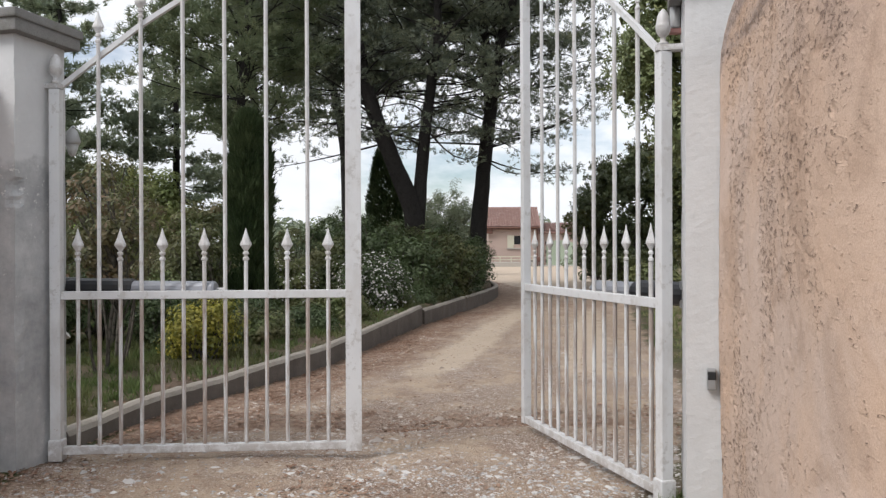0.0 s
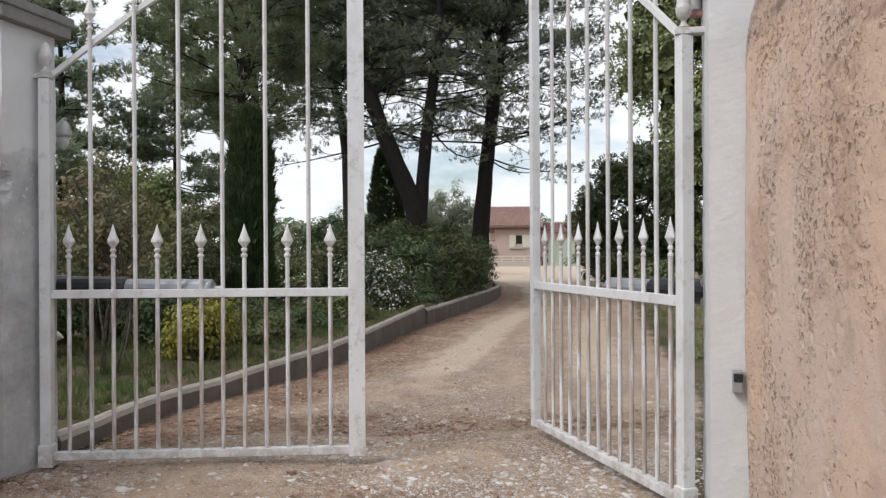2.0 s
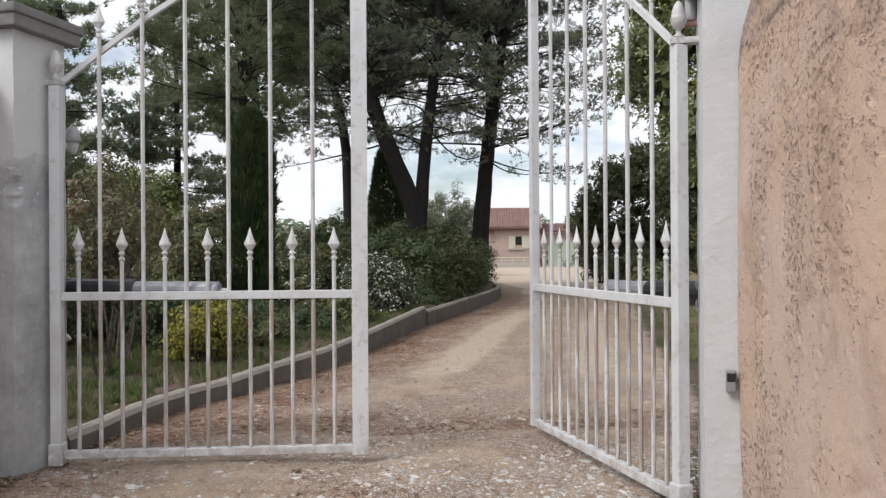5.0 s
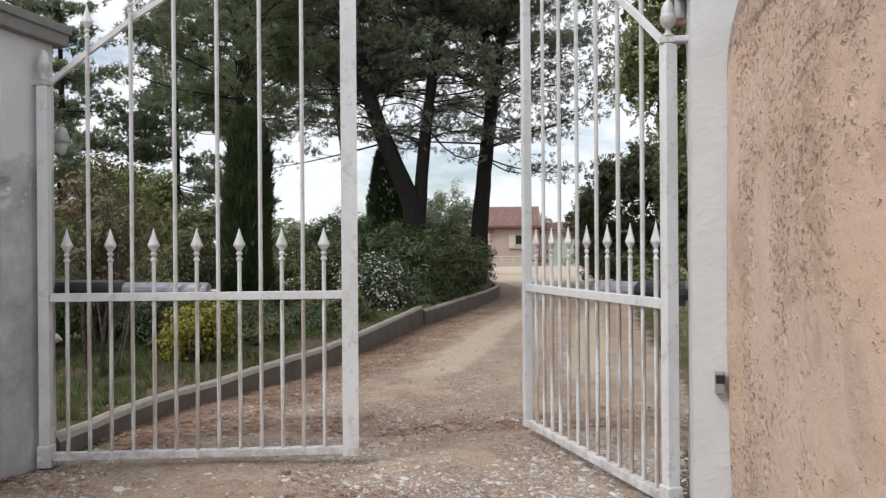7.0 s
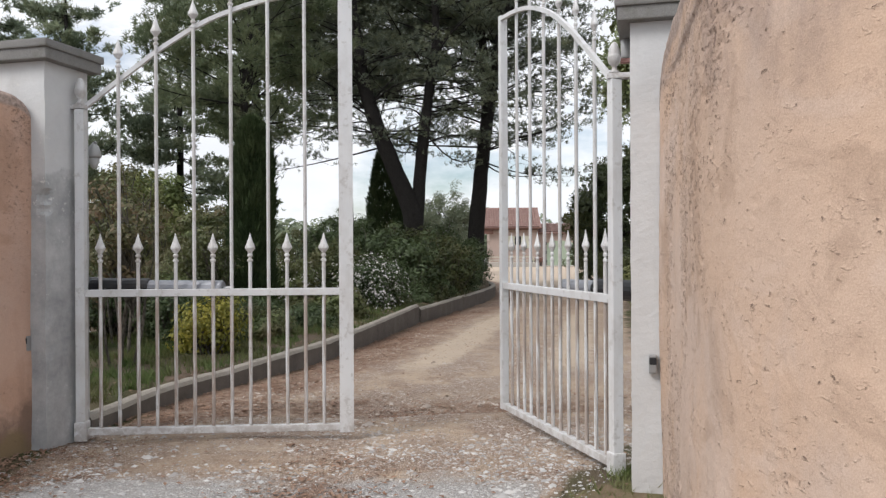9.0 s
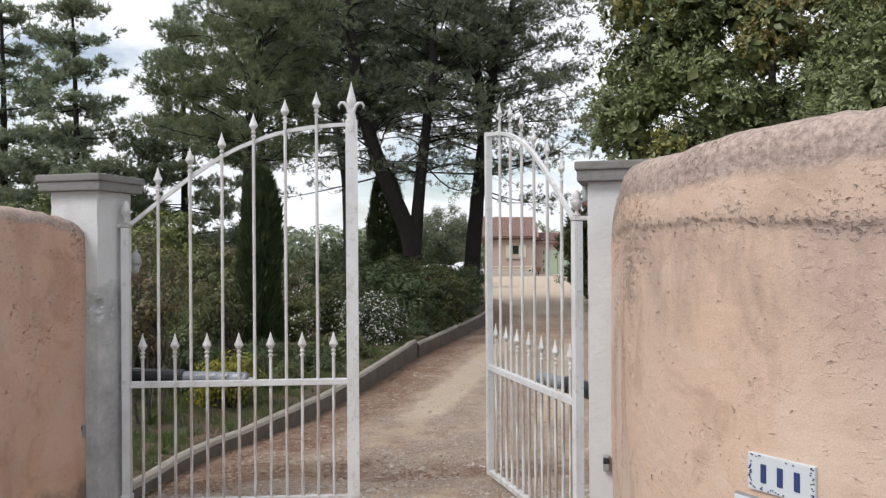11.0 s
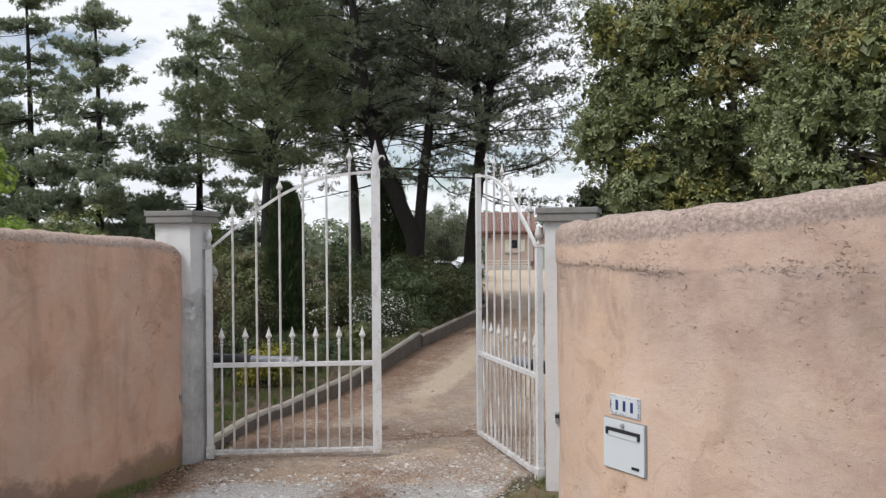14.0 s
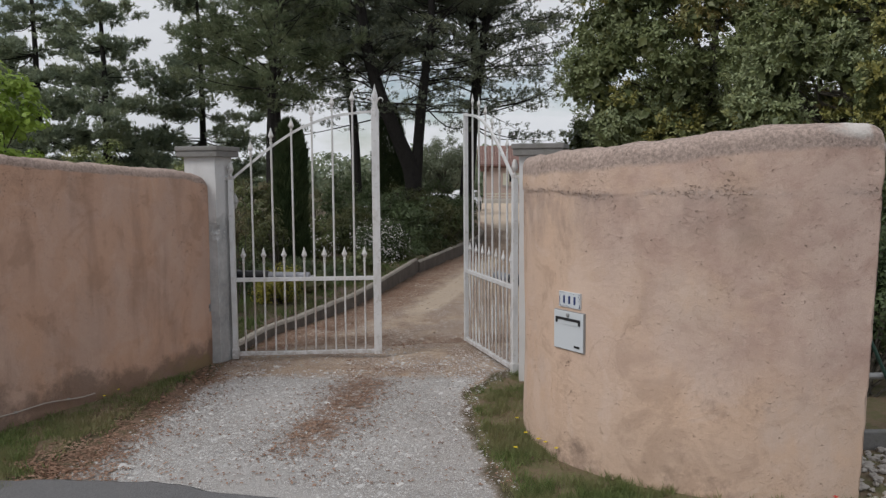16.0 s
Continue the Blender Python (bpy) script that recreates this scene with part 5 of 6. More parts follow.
def build_oak(label, at, trunk, envelope, boughs, lobe, sprigs, each, size, mat, seed, inner=60):
    """envelope: ellipsoids (x, y, z, rx, ry, rz) from the foot; boughs of foliage sit on their outside as lobes,
    each clad in sprigs of leaves that radiate from a shoot; hollows stay open between the lobes."""
    rng = np.random.default_rng(seed)
    g = ground_z(*at)
    ob = thing("oak_tree", label, "tree", (at[0], at[1], g), 0, "evergreen oaks")
    env = np.array(envelope)
    share = (env[:, 3] * env[:, 4] * env[:, 5]) ** 0.67
    cen, rad = [], []
    while len(cen) < boughs:
        e = env[rng.choice(len(env), p=share / share.sum())]
        d = rand_dirs(1, rng)[0]
        c = e[:3] + d * e[3:] * rng.uniform(0.86, 1.06)
        depth = (((c - env[:, :3]) / env[:, 3:]) ** 2).sum(1)
        r = lobe * rng.uniform(0.6, 1.35)
        if depth.min() < 0.55 or c[2] < 0.5 or any(np.linalg.norm(c - q) < 0.50 * (r + w) for q, w in zip(cen, rad)):
            if rng.uniform() < 0.985:
                continue
        cen.append(c)
        rad.append(r)
    cen, rad = np.array(cen), np.array(rad)
    wood = Wood()
    h, r0, r1, lean_x = trunk
    fork = np.array([lean_x, 0, h])
    wood.limb(bend((lean_x * 0.1, 0, -0.15), fork, 6, 0.0, rng, 0.03), r0, r1, 9, 0.15)
    mids = [e[:3] * np.array([0.55, 0.55, 0.8]) + rng.normal(size=3) * 0.15 for e in env]
    for m in mids:
        wood.limb(bend(fork, m, 6, 0.03, rng, 0.08), r1 * 0.8, r1 * 0.4, 7, 0.1)
    for c in cen:
        m = min(mids, key=lambda q: np.linalg.norm(q - c))
        wood.limb(bend(m, c, 5, 0.02, rng, 0.07), r1 * 0.32, 0.008, 5)
    part("trunk", wood.mesh("trunk", M_BARK_GREY), None, ob, "grey fissured trunk and boughs")
    # shoots stand on the outside of each lobe
    back = cen[:, 1] > 0.35 * env[:, 4].max()
    count = np.maximum(8, (sprigs * (rad / lobe) ** 2 * np.where(back, 0.28, 1.0)).astype(int))
    who = np.repeat(np.arange(boughs), count)
    d = rand_dirs(len(who), rng) * np.array([1.0, 1.0, 0.85]) + np.array([0, 0, 0.22])
    d /= np.linalg.norm(d, axis=1, keepdims=True)
    lump = 1 + 0.28 * np.sin(d[:, 0] * 5 + who) * np.sin(d[:, 1] * 6 + 2 * who) + 0.18 * np.sin(d[:, 2] * 9 + 3 * who)
    shoot = cen[who] + d * (rad[who] * lump * rng.uniform(0.72, 1.08, len(who)))[:, None]
    shoot[:, 2] = np.maximum(shoot[:, 2], 0.15)
    tone = np.stack([rng.uniform(0, 1, boughs)[who], rng.uniform(0, 1, len(who))], 1)
    p, w, tn = np.repeat(shoot, each, axis=0), np.repeat(d, each, axis=0), np.repeat(tone, each, axis=0)
    n = len(p)
    way = w * 0.75 + rand_dirs(n, rng)
    way /= np.linalg.norm(way, axis=1, keepdims=True) + 1e-9
    L = size * rng.uniform(0.65, 1.25, (n, 1))
    side = np.cross(way, w + 0.35 * rand_dirs(n, rng))
    side /= np.linalg.norm(side, axis=1, keepdims=True) + 1e-9
    up = np.cross(side, way)
    root = p + way * size * 0.12 + rand_dirs(n, rng) * size * 0.55
    v = np.empty((n, 4, 3))
    v[:, 0] = root
    v[:, 1] = root + way * L * 0.5 + side * L * 0.22 + up * L * 0.06
    v[:, 2] = root + way * L - up * L * 0.05
    v[:, 3] = root + way * L * 0.5 - side * L * 0.22 + up * L * 0.06
    # large dark leaves fill the inside of each lobe
    m = boughs * inner
    wi = np.repeat(np.arange(boughs), inner)
    di = rand_dirs(m, rng)
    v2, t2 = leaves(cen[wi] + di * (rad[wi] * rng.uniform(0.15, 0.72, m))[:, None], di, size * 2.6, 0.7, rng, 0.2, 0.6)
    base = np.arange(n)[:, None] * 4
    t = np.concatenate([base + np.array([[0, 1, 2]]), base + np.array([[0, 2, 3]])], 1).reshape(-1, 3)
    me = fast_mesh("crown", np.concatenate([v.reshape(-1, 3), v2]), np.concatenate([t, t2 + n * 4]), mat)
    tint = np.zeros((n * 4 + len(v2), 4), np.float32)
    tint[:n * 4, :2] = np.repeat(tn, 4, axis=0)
    # lowest sprig tint: the shade inside the crown is put into the colour
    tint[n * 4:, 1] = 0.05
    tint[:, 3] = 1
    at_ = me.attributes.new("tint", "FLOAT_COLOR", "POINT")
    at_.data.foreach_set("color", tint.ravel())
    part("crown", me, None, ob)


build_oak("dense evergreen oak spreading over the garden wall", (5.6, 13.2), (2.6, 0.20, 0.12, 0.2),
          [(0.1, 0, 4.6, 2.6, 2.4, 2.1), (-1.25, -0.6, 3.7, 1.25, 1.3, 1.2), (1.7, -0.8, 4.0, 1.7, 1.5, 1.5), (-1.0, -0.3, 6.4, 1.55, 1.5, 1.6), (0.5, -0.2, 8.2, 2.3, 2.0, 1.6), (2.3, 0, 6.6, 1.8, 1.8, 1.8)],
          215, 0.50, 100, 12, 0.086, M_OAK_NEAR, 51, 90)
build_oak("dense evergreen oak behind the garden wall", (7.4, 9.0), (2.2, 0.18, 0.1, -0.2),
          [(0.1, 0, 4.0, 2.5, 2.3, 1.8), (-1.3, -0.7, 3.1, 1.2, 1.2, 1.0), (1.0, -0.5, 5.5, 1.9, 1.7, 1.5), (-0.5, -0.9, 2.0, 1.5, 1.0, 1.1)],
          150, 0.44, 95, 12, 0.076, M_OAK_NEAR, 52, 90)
build_oak("rounded dark evergreen oak at the drive's edge", (6.5, 29.0), (1.6, 0.2, 0.12, 0),
          [(0, 0, 2.5, 1.9, 1.8, 1.9), (-0.5, -0.6, 1.3, 1.2, 1.1, 0.9), (0.8, 0, 3.9, 1.4, 1.3, 1.0)],
          80, 0.50, 60, 12, 0.12, M_OAK_FAR, 53, 40)
build_oak("rounded dark evergreen oak at the drive's edge", (7.8, 22.0), (1.6, 0.2, 0.12, 0),
          [(0, 0, 3.0, 2.0, 1.8, 2.2), (-0.5, -0.6, 1.5, 1.3, 1.1, 1.0), (0.4, 0, 4.9, 1.6, 1.5, 1.2)],
          90, 0.52, 60, 12, 0.10, M_OAK_FAR, 54, 40)
build_broadleaf("olive_tree", "grey-green olive tree beside the house", "tree", (-0.6, 45.0), [(1.6, 0.2, 0.1, 0.1)],
                [(0, 0, 3.3, 1.7, 1.5, 1.6), (1.1, 0, 2.9, 1.2, 1.1, 1.3), (-1.3, 0.3, 2.9, 1.2, 1.2, 1.3)], 220, 80, 0.16, M_OLIVE, 55, 0.3, spread=0.34)
build_broadleaf("lime_tree", "young tree with bright green leaves behind the wall", "tree", (-6.25, 6.3), [(1.9, 0.05, 0.02, 0.1)],
                [(0, 0, 2.7, 1.0, 1.0, 1.05), (-0.5, -0.3, 2.3, 0.8, 0.8, 0.8)], 130, 50, 0.10, M_LIME, 56, 0.75, spread=0.2)

# shrubs of the garden
def shrub(label, at, w, h, mat, seed, clumps=70, per=60, size=0.07, aspect=0.45, petals=None, spread=0.14):
    build_broadleaf("shrub", label, "shrub", at, [], [(0, 0, h * 0.56, w, w * 0.9, h * 0.44), (w * 0.3, -w * 0.2, h * 0.66, w * 0.6, w * 0.6, h * 0.34), (-w * 0.35, w * 0.1, h * 0.5, w * 0.6, w * 0.6, h * 0.42)],
                    int(clumps * 1.4 * (0.7 if at[1] > 15 else 1.0)), int(per * (0.75 if at[1] > 15 else 1.1)), size * (1.42 if at[1] > 15 else 1.12), mat, seed, aspect, spread=spread, group="garden shrubs", petals=petals, shell=0.55)


shrub("yellow-leaved garden shrub behind the kerb", (-2.30, 7.4), 0.36, 0.74, M_YELLOW, 61, 70, 46, 0.038, 0.55, spread=0.10)
shrub("dark green shrub sprinkled with white flowers", (-1.36, 13.3), 0.60, 1.15, M_OLEANDER, 62, 100, 60, 0.05, 0.4, petals=2300, spread=0.19)
shrub("green shrub sprinkled with white flowers", (-2.9, 13.6), 0.5, 1.1, M_SHRUB, 63, 80, 60, 0.06, 0.4, petals=700)
for k, (x, y, w, h) in enumerate([(-0.9, 15.4, 0.75, 1.25), (-0.2, 17.2, 0.75, 1.2), (0.1, 19.3, 0.8, 1.3), (-1.7, 16.2, 0.9, 1.55), (-1.1, 18.6, 0.9, 1.5), (-2.6, 17.4, 0.9, 1.6), (0.35, 21.8, 0.8, 1.2), (-2.2, 14.9, 0.6, 1.1), (-0.7, 25.5, 1.1, 1.8), (-3.6, 26.0, 1.2, 2.2)]):
    shrub("dense dark green oleander hedge shrub", (x, y), w, h * 1.28, (M_OLEANDER, M_SHRUB_DEEP, M_OLEANDER)[k % 3], 70 + k, 100, 84, (0.07, 0.05, 0.06)[k % 3], (0.30, 0.5, 0.4)[k % 3], spread=0.17)
for k, (x, y, w, h, m) in enumerate([(-3.9, 11.2, 0.7, 1.5, M_SHRUB), (-5.0, 12.0, 0.9, 2.0, M_RED), (-4.2, 13.6, 0.9, 2.1, M_SHRUB), (-6.2, 13.0, 1.0, 2.2, M_SHRUB), (-5.4, 10.2, 0.8, 1.6, M_SHRUB),
                                     (-6.9, 10.6, 0.9, 1.9, M_RED), (-7.6, 14.6, 1.2, 2.5, M_SHRUB), (-9.0, 16.6, 1.3, 2.6, M_LIME), (-6.0, 17.0, 1.2, 2.3, M_SHRUB), (-4.0, 19.0, 1.1, 2.0, M_SHRUB),
                                     (-4.0, 7.5, 0.45, 0.8, M_OLEANDER), (-2.95, 8.3, 0.45, 0.8, M_OLEANDER), (-2.05, 8.6, 0.34, 0.55, M_SHRUB), (-1.75, 9.8, 0.34, 0.5, M_OLEANDER), (-1.55, 11.2, 0.4, 0.62, M_SHRUB), (-3.9, 8.9, 0.6, 1.1, M_OLEANDER), (-2.6, 10.4, 0.4, 0.6, M_OLEANDER), (-3.6, 9.9, 0.5, 0.9, M_SHRUB), (-4.5, 8.4, 0.6, 1.0, M_RED), (-4.2, 7.0, 0.5, 0.7, M_SHRUB), (-11.5, 20.0, 1.6, 2.9, M_SHRUB), (-15.0, 22.0, 1.8, 3.0, M_LIME), (-8.5, 22.0, 1.5, 2.6, M_SHRUB)]):
    shrub("mixed green garden shrub in the border", (x, y), w, h, m, 90 + k, 70 if y > 10 else 44, 110, (0.030, 0.042, 0.052, 0.034)[k % 4], (0.5, 0.35, 0.6)[k % 3], spread=0.11)
for k, (x, y, w, h) in enumerate([(-0.98, 13.75, 0.34, 0.52), (-0.66, 14.6, 0.36, 0.60), (-0.40, 15.6, 0.36, 0.56), (-0.22, 16.7, 0.38, 0.62), (0.02, 17.9, 0.38, 0.58), (0.22, 19.2, 0.38, 0.55), (-2.0, 10.6, 0.36, 0.50), (-1.72, 12.2, 0.36, 0.55)]):
    shrub("low leafy plant filling the border behind the kerb", (x, y), w, h, (M_SHRUB_DEEP, M_OLEANDER)[k % 2], 180 + k, 46, 60, (0.05, 0.036)[k % 2], 0.45, spread=0.13)
# leggy shrubs with bare stems below their leaves
for k, (x, y, h, w, m) in enumerate([(-2.78, 6.45, 1.75, 0.34, M_RED), (-3.10, 7.25, 2.0, 0.42, M_SHRUB), (-3.55, 8.2, 2.1, 0.5, M_RED), (-2.62, 8.35, 1.5, 0.34, M_SHRUB_DEEP), (-3.3, 5.9, 1.7, 0.36, M_SHRUB)]):
    build_broadleaf("shrub", "leggy garden shrub with bare stems and mottled green leaves", "shrub", (x, y), [(h * 0.55, 0.022, 0.010, 0.10), (h * 0.5, 0.016, 0.008, -0.14), (h * 0.45, 0.014, 0.008, 0.22)],
                    [(0, 0, h * 0.78, w, w * 0.9, h * 0.24), (w * 0.3, 0, h * 0.66, w * 0.7, w * 0.7, h * 0.16), (-w * 0.4, 0.05, h * 0.62, w * 0.6, w * 0.6, h * 0.14)],
                    46, 46, 0.048, m, 170 + k, 0.5, spread=0.11, group="garden shrubs", shell=0.45)
for k, (x, y, w, h) in enumerate([(5.3, 24.5, 0.9, 1.3), (5.9, 33.0, 1.2, 1.6), (4.9, 19.5, 0.7, 0.9), (7.5, 38.0, 1.4, 1.7), (9.6, 46.0, 1.5, 2.0), (12.6, 62.0, 1.8, 2.6), (4.9, 3.6, 1.0, 2.3)]):
    shrub("low green shrub along the drive's edge", (x, y), w, h, M_OAK_DARK, 120 + k, 80, 60, 0.09, 0.5, spread=0.18)


for k, (x, y, w, h) in enumerate([(4.0, 2.7, 0.8, 2.2), (3.9, 4.4, 0.8, 2.0)]):
    shrub("dark green shrub behind the end of the wall", (x, y), w, h, M_OLEANDER, 140 + k, 90, 110, 0.045, 0.5, spread=0.16)

for k, (x, y, w, h) in enumerate([(-7.2, 12.0, 1.1, 2.7), (-10.5, 15.0, 1.4, 3.2), (-5.7, 14.6, 0.9, 2.8), (-12.8, 18.0, 1.6, 3.5)]):
    shrub("bright green young tree behind the garden wall", (x, y), w, h, M_LIME if k % 2 else M_SHRUB_PALE, 150 + k, 90, 90, 0.07, 0.6, spread=0.2)
shrub("low dark shrub behind the end of the wall", (3.55, 2.9), 0.55, 1.0, M_OLEANDER, 160, 80, 90, 0.045, 0.5, spread=0.14)

# far woods that close the view
def build_woods():
    rng = np.random.default_rng(77)
    pos, out = [], []
    for k in range(150):
        a = radians(rng.uniform(-78, 70))
        R = rng.uniform(88, 130)
        x, y, h = R * math.sin(a), R * math.cos(a), rng.uniform(3.6, 6.2)
        n = 420
        d = rand_dirs(n, rng)
        pos.append(np.array([x, y, -0.5 + h * 0.5]) + d * np.array([h * 0.55, h * 0.55, h * 0.5]) * rng.uniform(0.75, 1.05, (n, 1)))
        out.append(d)
    pos = np.concatenate(pos)
    pos[:, 2] = np.maximum(pos[:, 2], -0.6)
    v, t = leaves(pos, np.concatenate(out), 0.75, 0.6, rng)
    tagged(new("far_woods", fast_mesh("far_woods", v, t, M_NEEDLE_HAZE)), "distant belt of green trees", "woods", kind="stuff")


build_woods()

# ---- parked cars glimpsed behind the hedge ----
M_CAR = plain("white_car_paint", (0.72, 0.73, 0.75), 0.25, vary=0.04, dirty=0.08)
M_GLASS = plain("dark_glass", (0.02, 0.025, 0.03), 0.08, vary=0.1, dirty=0.0)
M_TYRE = plain("tyre", (0.02, 0.02, 0.02), 0.85)


def build_car(at, turn, label):
    ob = thing("car", label, "car", (at[0], at[1], ground_z(*at)), turn, "parked cars")
    side = [(-2.05, 0.32), (-2.08, 0.62), (-1.95, 0.86), (-1.62, 0.95), (-1.10, 1.38), (-0.80, 1.45), (0.55, 1.45), (0.95, 1.36), (1.45, 0.98), (1.95, 0.84), (2.08, 0.62), (2.05, 0.32)]
    bm = bmesh.new()
    a = [bm.verts.new((x, -0.84 + (0.12 if z > 1.0 else 0), z)) for x, z in side]
    b = [bm.verts.new((x, 0.84 - (0.12 if z > 1.0 else 0), z)) for x, z in side]
    for i in range(len(a)):
        j = (i + 1) % len(a)
        bm.faces.new((a[i], a[j], b[j], b[i]))
    bm.faces.new(a[::-1])
    bm.faces.new(b)
    bmesh.ops.bevel(bm, geom=bm.edges[:], offset=0.045, segments=2, affect="EDGES")
    part("body", bm, M_CAR, ob, smooth=True)
    for s in (-1, 1):
        part("side_window", data_of("side_window", [(-1.2, s * 0.80, 0.98), (-0.92, s * 0.745, 1.34), (0.62, s * 0.745, 1.34), (1.05, s * 0.80, 0.98), (-1.2, s * 0.85, 0.98), (-0.92, s * 0.795, 1.34), (0.62, s * 0.795, 1.34), (1.05, s * 0.85, 0.98)],
                                    [(0, 1, 2, 3), (7, 6, 5, 4), (0, 4, 5, 1), (1, 5, 6, 2), (2, 6, 7, 3), (3, 7, 4, 0)], M_GLASS), None, ob, "dark side window")
        for x in (-1.28, 1.28):
            w = part("wheel", lathe(bmesh.new(), [(0.16, -0.09), (0.30, -0.10), (0.32, -0.05), (0.32, 0.05), (0.30, 0.10), (0.16, 0.09)], 18, pose(x, s * 0.78, 0.32, 90, 0, 0)), M_TYRE, ob)
            part("rim", lathe(bmesh.new(), [(0.17, -0.11), (0.05, -0.115), (0.05, 0.115), (0.17, 0.11)], 12, pose(x, s * 0.78, 0.32, 90, 0, 0)), M_STEEL, w)
    part("windscreen", data_of("windscreen", [(0.98, -0.66, 1.37), (0.98, 0.66, 1.37), (1.44, 0.74, 1.02), (1.44, -0.74, 1.02), (1.02, -0.66, 1.39), (1.02, 0.66, 1.39), (1.48, 0.74, 1.04), (1.48, -0.74, 1.04)],
                               [(0, 1, 2, 3), (7, 6, 5, 4), (0, 4, 5, 1), (1, 5, 6, 2), (2, 6, 7, 3), (3, 7, 4, 0)], M_GLASS), None, ob, "dark windscreen")


build_car((-0.9, 38.0), 12, "white parked car beyond the hedge")
build_car((-3.2, 41.0), 170, "white parked car beyond the hedge")
build_car((0.9, 52.0), 80, "white parked car before the house")

# ---- litter, gravel, grass ----
M_LITTER = leaf("fallen_leaves", (0.15, 0.082, 0.056), (0.37, 0.235, 0.165), (0.33, 0.225, 0.165), 0.8, 0.1, 0.2)
# Darker copy of the grass blades: the garden's shade is put into their colour
M_BLADE_SHADE = leaf("shaded_grass", (0.062, 0.098, 0.030), (0.140, 0.190, 0.062), (0.165, 0.160, 0.070), 0.6, 0.32, 0.3)
M_BLADE = leaf("grass_blades", (0.100, 0.145, 0.048), (0.215, 0.262, 0.095), (0.31, 0.28, 0.155), 0.6, 0.38, 0.3)


def stone_material():
    k = Nodes("gravel_stones")
    col = k.mix(k.island(), (0.25, 0.195, 0.155), (0.54, 0.47, 0.415))
    pale = k.mix(k.island(), (0.33, 0.32, 0.312), (0.60, 0.59, 0.578))
    col = k.mix(k.ramp(k.math("ADD", k.math("MULTIPLY", k.axis(1), 0.1), k.math("MULTIPLY", k.noise(1.1, 3), 0.25)), 0.46, 0.62), pale, col)
    return k.finish(col, 0.9, spec=0.2)


M_PEBBLE = stone_material()


def scatter(n, x0, x1, y0, y1, keep, seed):
    rng = np.random.default_rng(seed)
    out = []
    while len(out) < n:
        x = rng.uniform(x0, x1, 4000)
        y = y0 + (y1 - y0) * rng.uniform(0, 1, 4000) ** 1.6
        r = rng.uniform(0, 1, 4000)
        for a, b, c in zip(x, y, r):
            if c < keep(a, b):
                out.append((a, b, lie(a, b)))
                if len(out) >= n:
                    break
    return np.array(out), rng


def in_wall(x, y):
    """True where the walls, pillars or kerb stand."""
    for (ax, ay), (bx, by) in zip(WALL_E_PLAN, WALL_E_PLAN[1:]):
        if min(ay, by) <= y <= max(ay, by) + 1e-6 and x > ax + (bx - ax) * (y - ay) / (by - ay if by != ay else 1) - 0.01:
            return True
    for (ax, ay), (bx, by) in zip(WALL_W_PLAN, WALL_W_PLAN[1:]):
        if min(ay, by) <= y <= max(ay, by) and x < ax + (bx - ax) * (y - ay) / (by - ay if by != ay else 1) + 0.01:
            return True
    return False


def gravel_here(x, y):
    l, r = interp(y, DRIVE_L), interp(y, DRIVE_R)
    if not l - 0.1 < x < r + 0.15 or in_wall(x, y) or (y > 4.6 and x < l + 0.22):
        return 0.0
    drift = smooth01(noise.noise((x * 1.1, y * 1.1, 9)) + 0.5 * noise.noise((x * 3, y * 3, 2)), -0.15, 0.35)
    edge = 1 - smooth01(min(x - l, r - x), 0.1, 0.9)
    mid = 0.5 * (l + r) + 0.15
    track = max(math.exp(-((x - mid - 0.72) / 0.34) ** 2), math.exp(-((x - mid + 0.72) / 0.34) ** 2)) * smooth01(y, 5.5, 7.0)
    return (0.10 + 0.75 * drift + 0.25 * edge) * (1 - 0.85 * track)


pos, rng = scatter(46000, -2.3, 2.2, -0.2, 15.0, gravel_here, 5)
base = np.array([(1, 0, 0), (0.35, 0.9, 0), (-0.8, 0.55, 0), (-0.7, -0.65, 0), (0.45, -0.85, 0), (0.1, 0.05, 0.5)])
tri = np.array([(0, 1, 5), (1, 2, 5), (2, 3, 5), (3, 4, 5), (4, 0, 5)])
n = len(pos)
size = np.exp(rng.normal(-4.98, 0.44, (n, 1, 1)))
ang = rng.uniform(0, 2 * math.pi, n)
rot = np.zeros((n, 3, 3))
rot[:, 0, 0], rot[:, 0, 1], rot[:, 1, 0], rot[:, 1, 1], rot[:, 2, 2] = np.cos(ang), -np.sin(ang), np.sin(ang), np.cos(ang), 1
shape = base[None] * rng.uniform(0.7, 1.3, (n, 6, 3)) * np.array([1, 0.8, 0.9])
v = np.einsum("nij,nkj->nki", rot, shape * size) + pos[:, None, :] - np.array([0, 0, 0.002])
t = (np.arange(n)[:, None, None] * 6 + tri[None]).reshape(-1, 3)
tagged(new("gravel", fast_mesh("gravel", v.reshape(-1, 3), t, M_PEBBLE)), "loose pale and reddish gravel on the drive", "gravel", kind="stuff")


def chips_here(x, y):
    near = math.exp(-((y - 4.3) / 1.6) ** 2) + 0.25
    return min(1.0, gravel_here(x, y) * near)


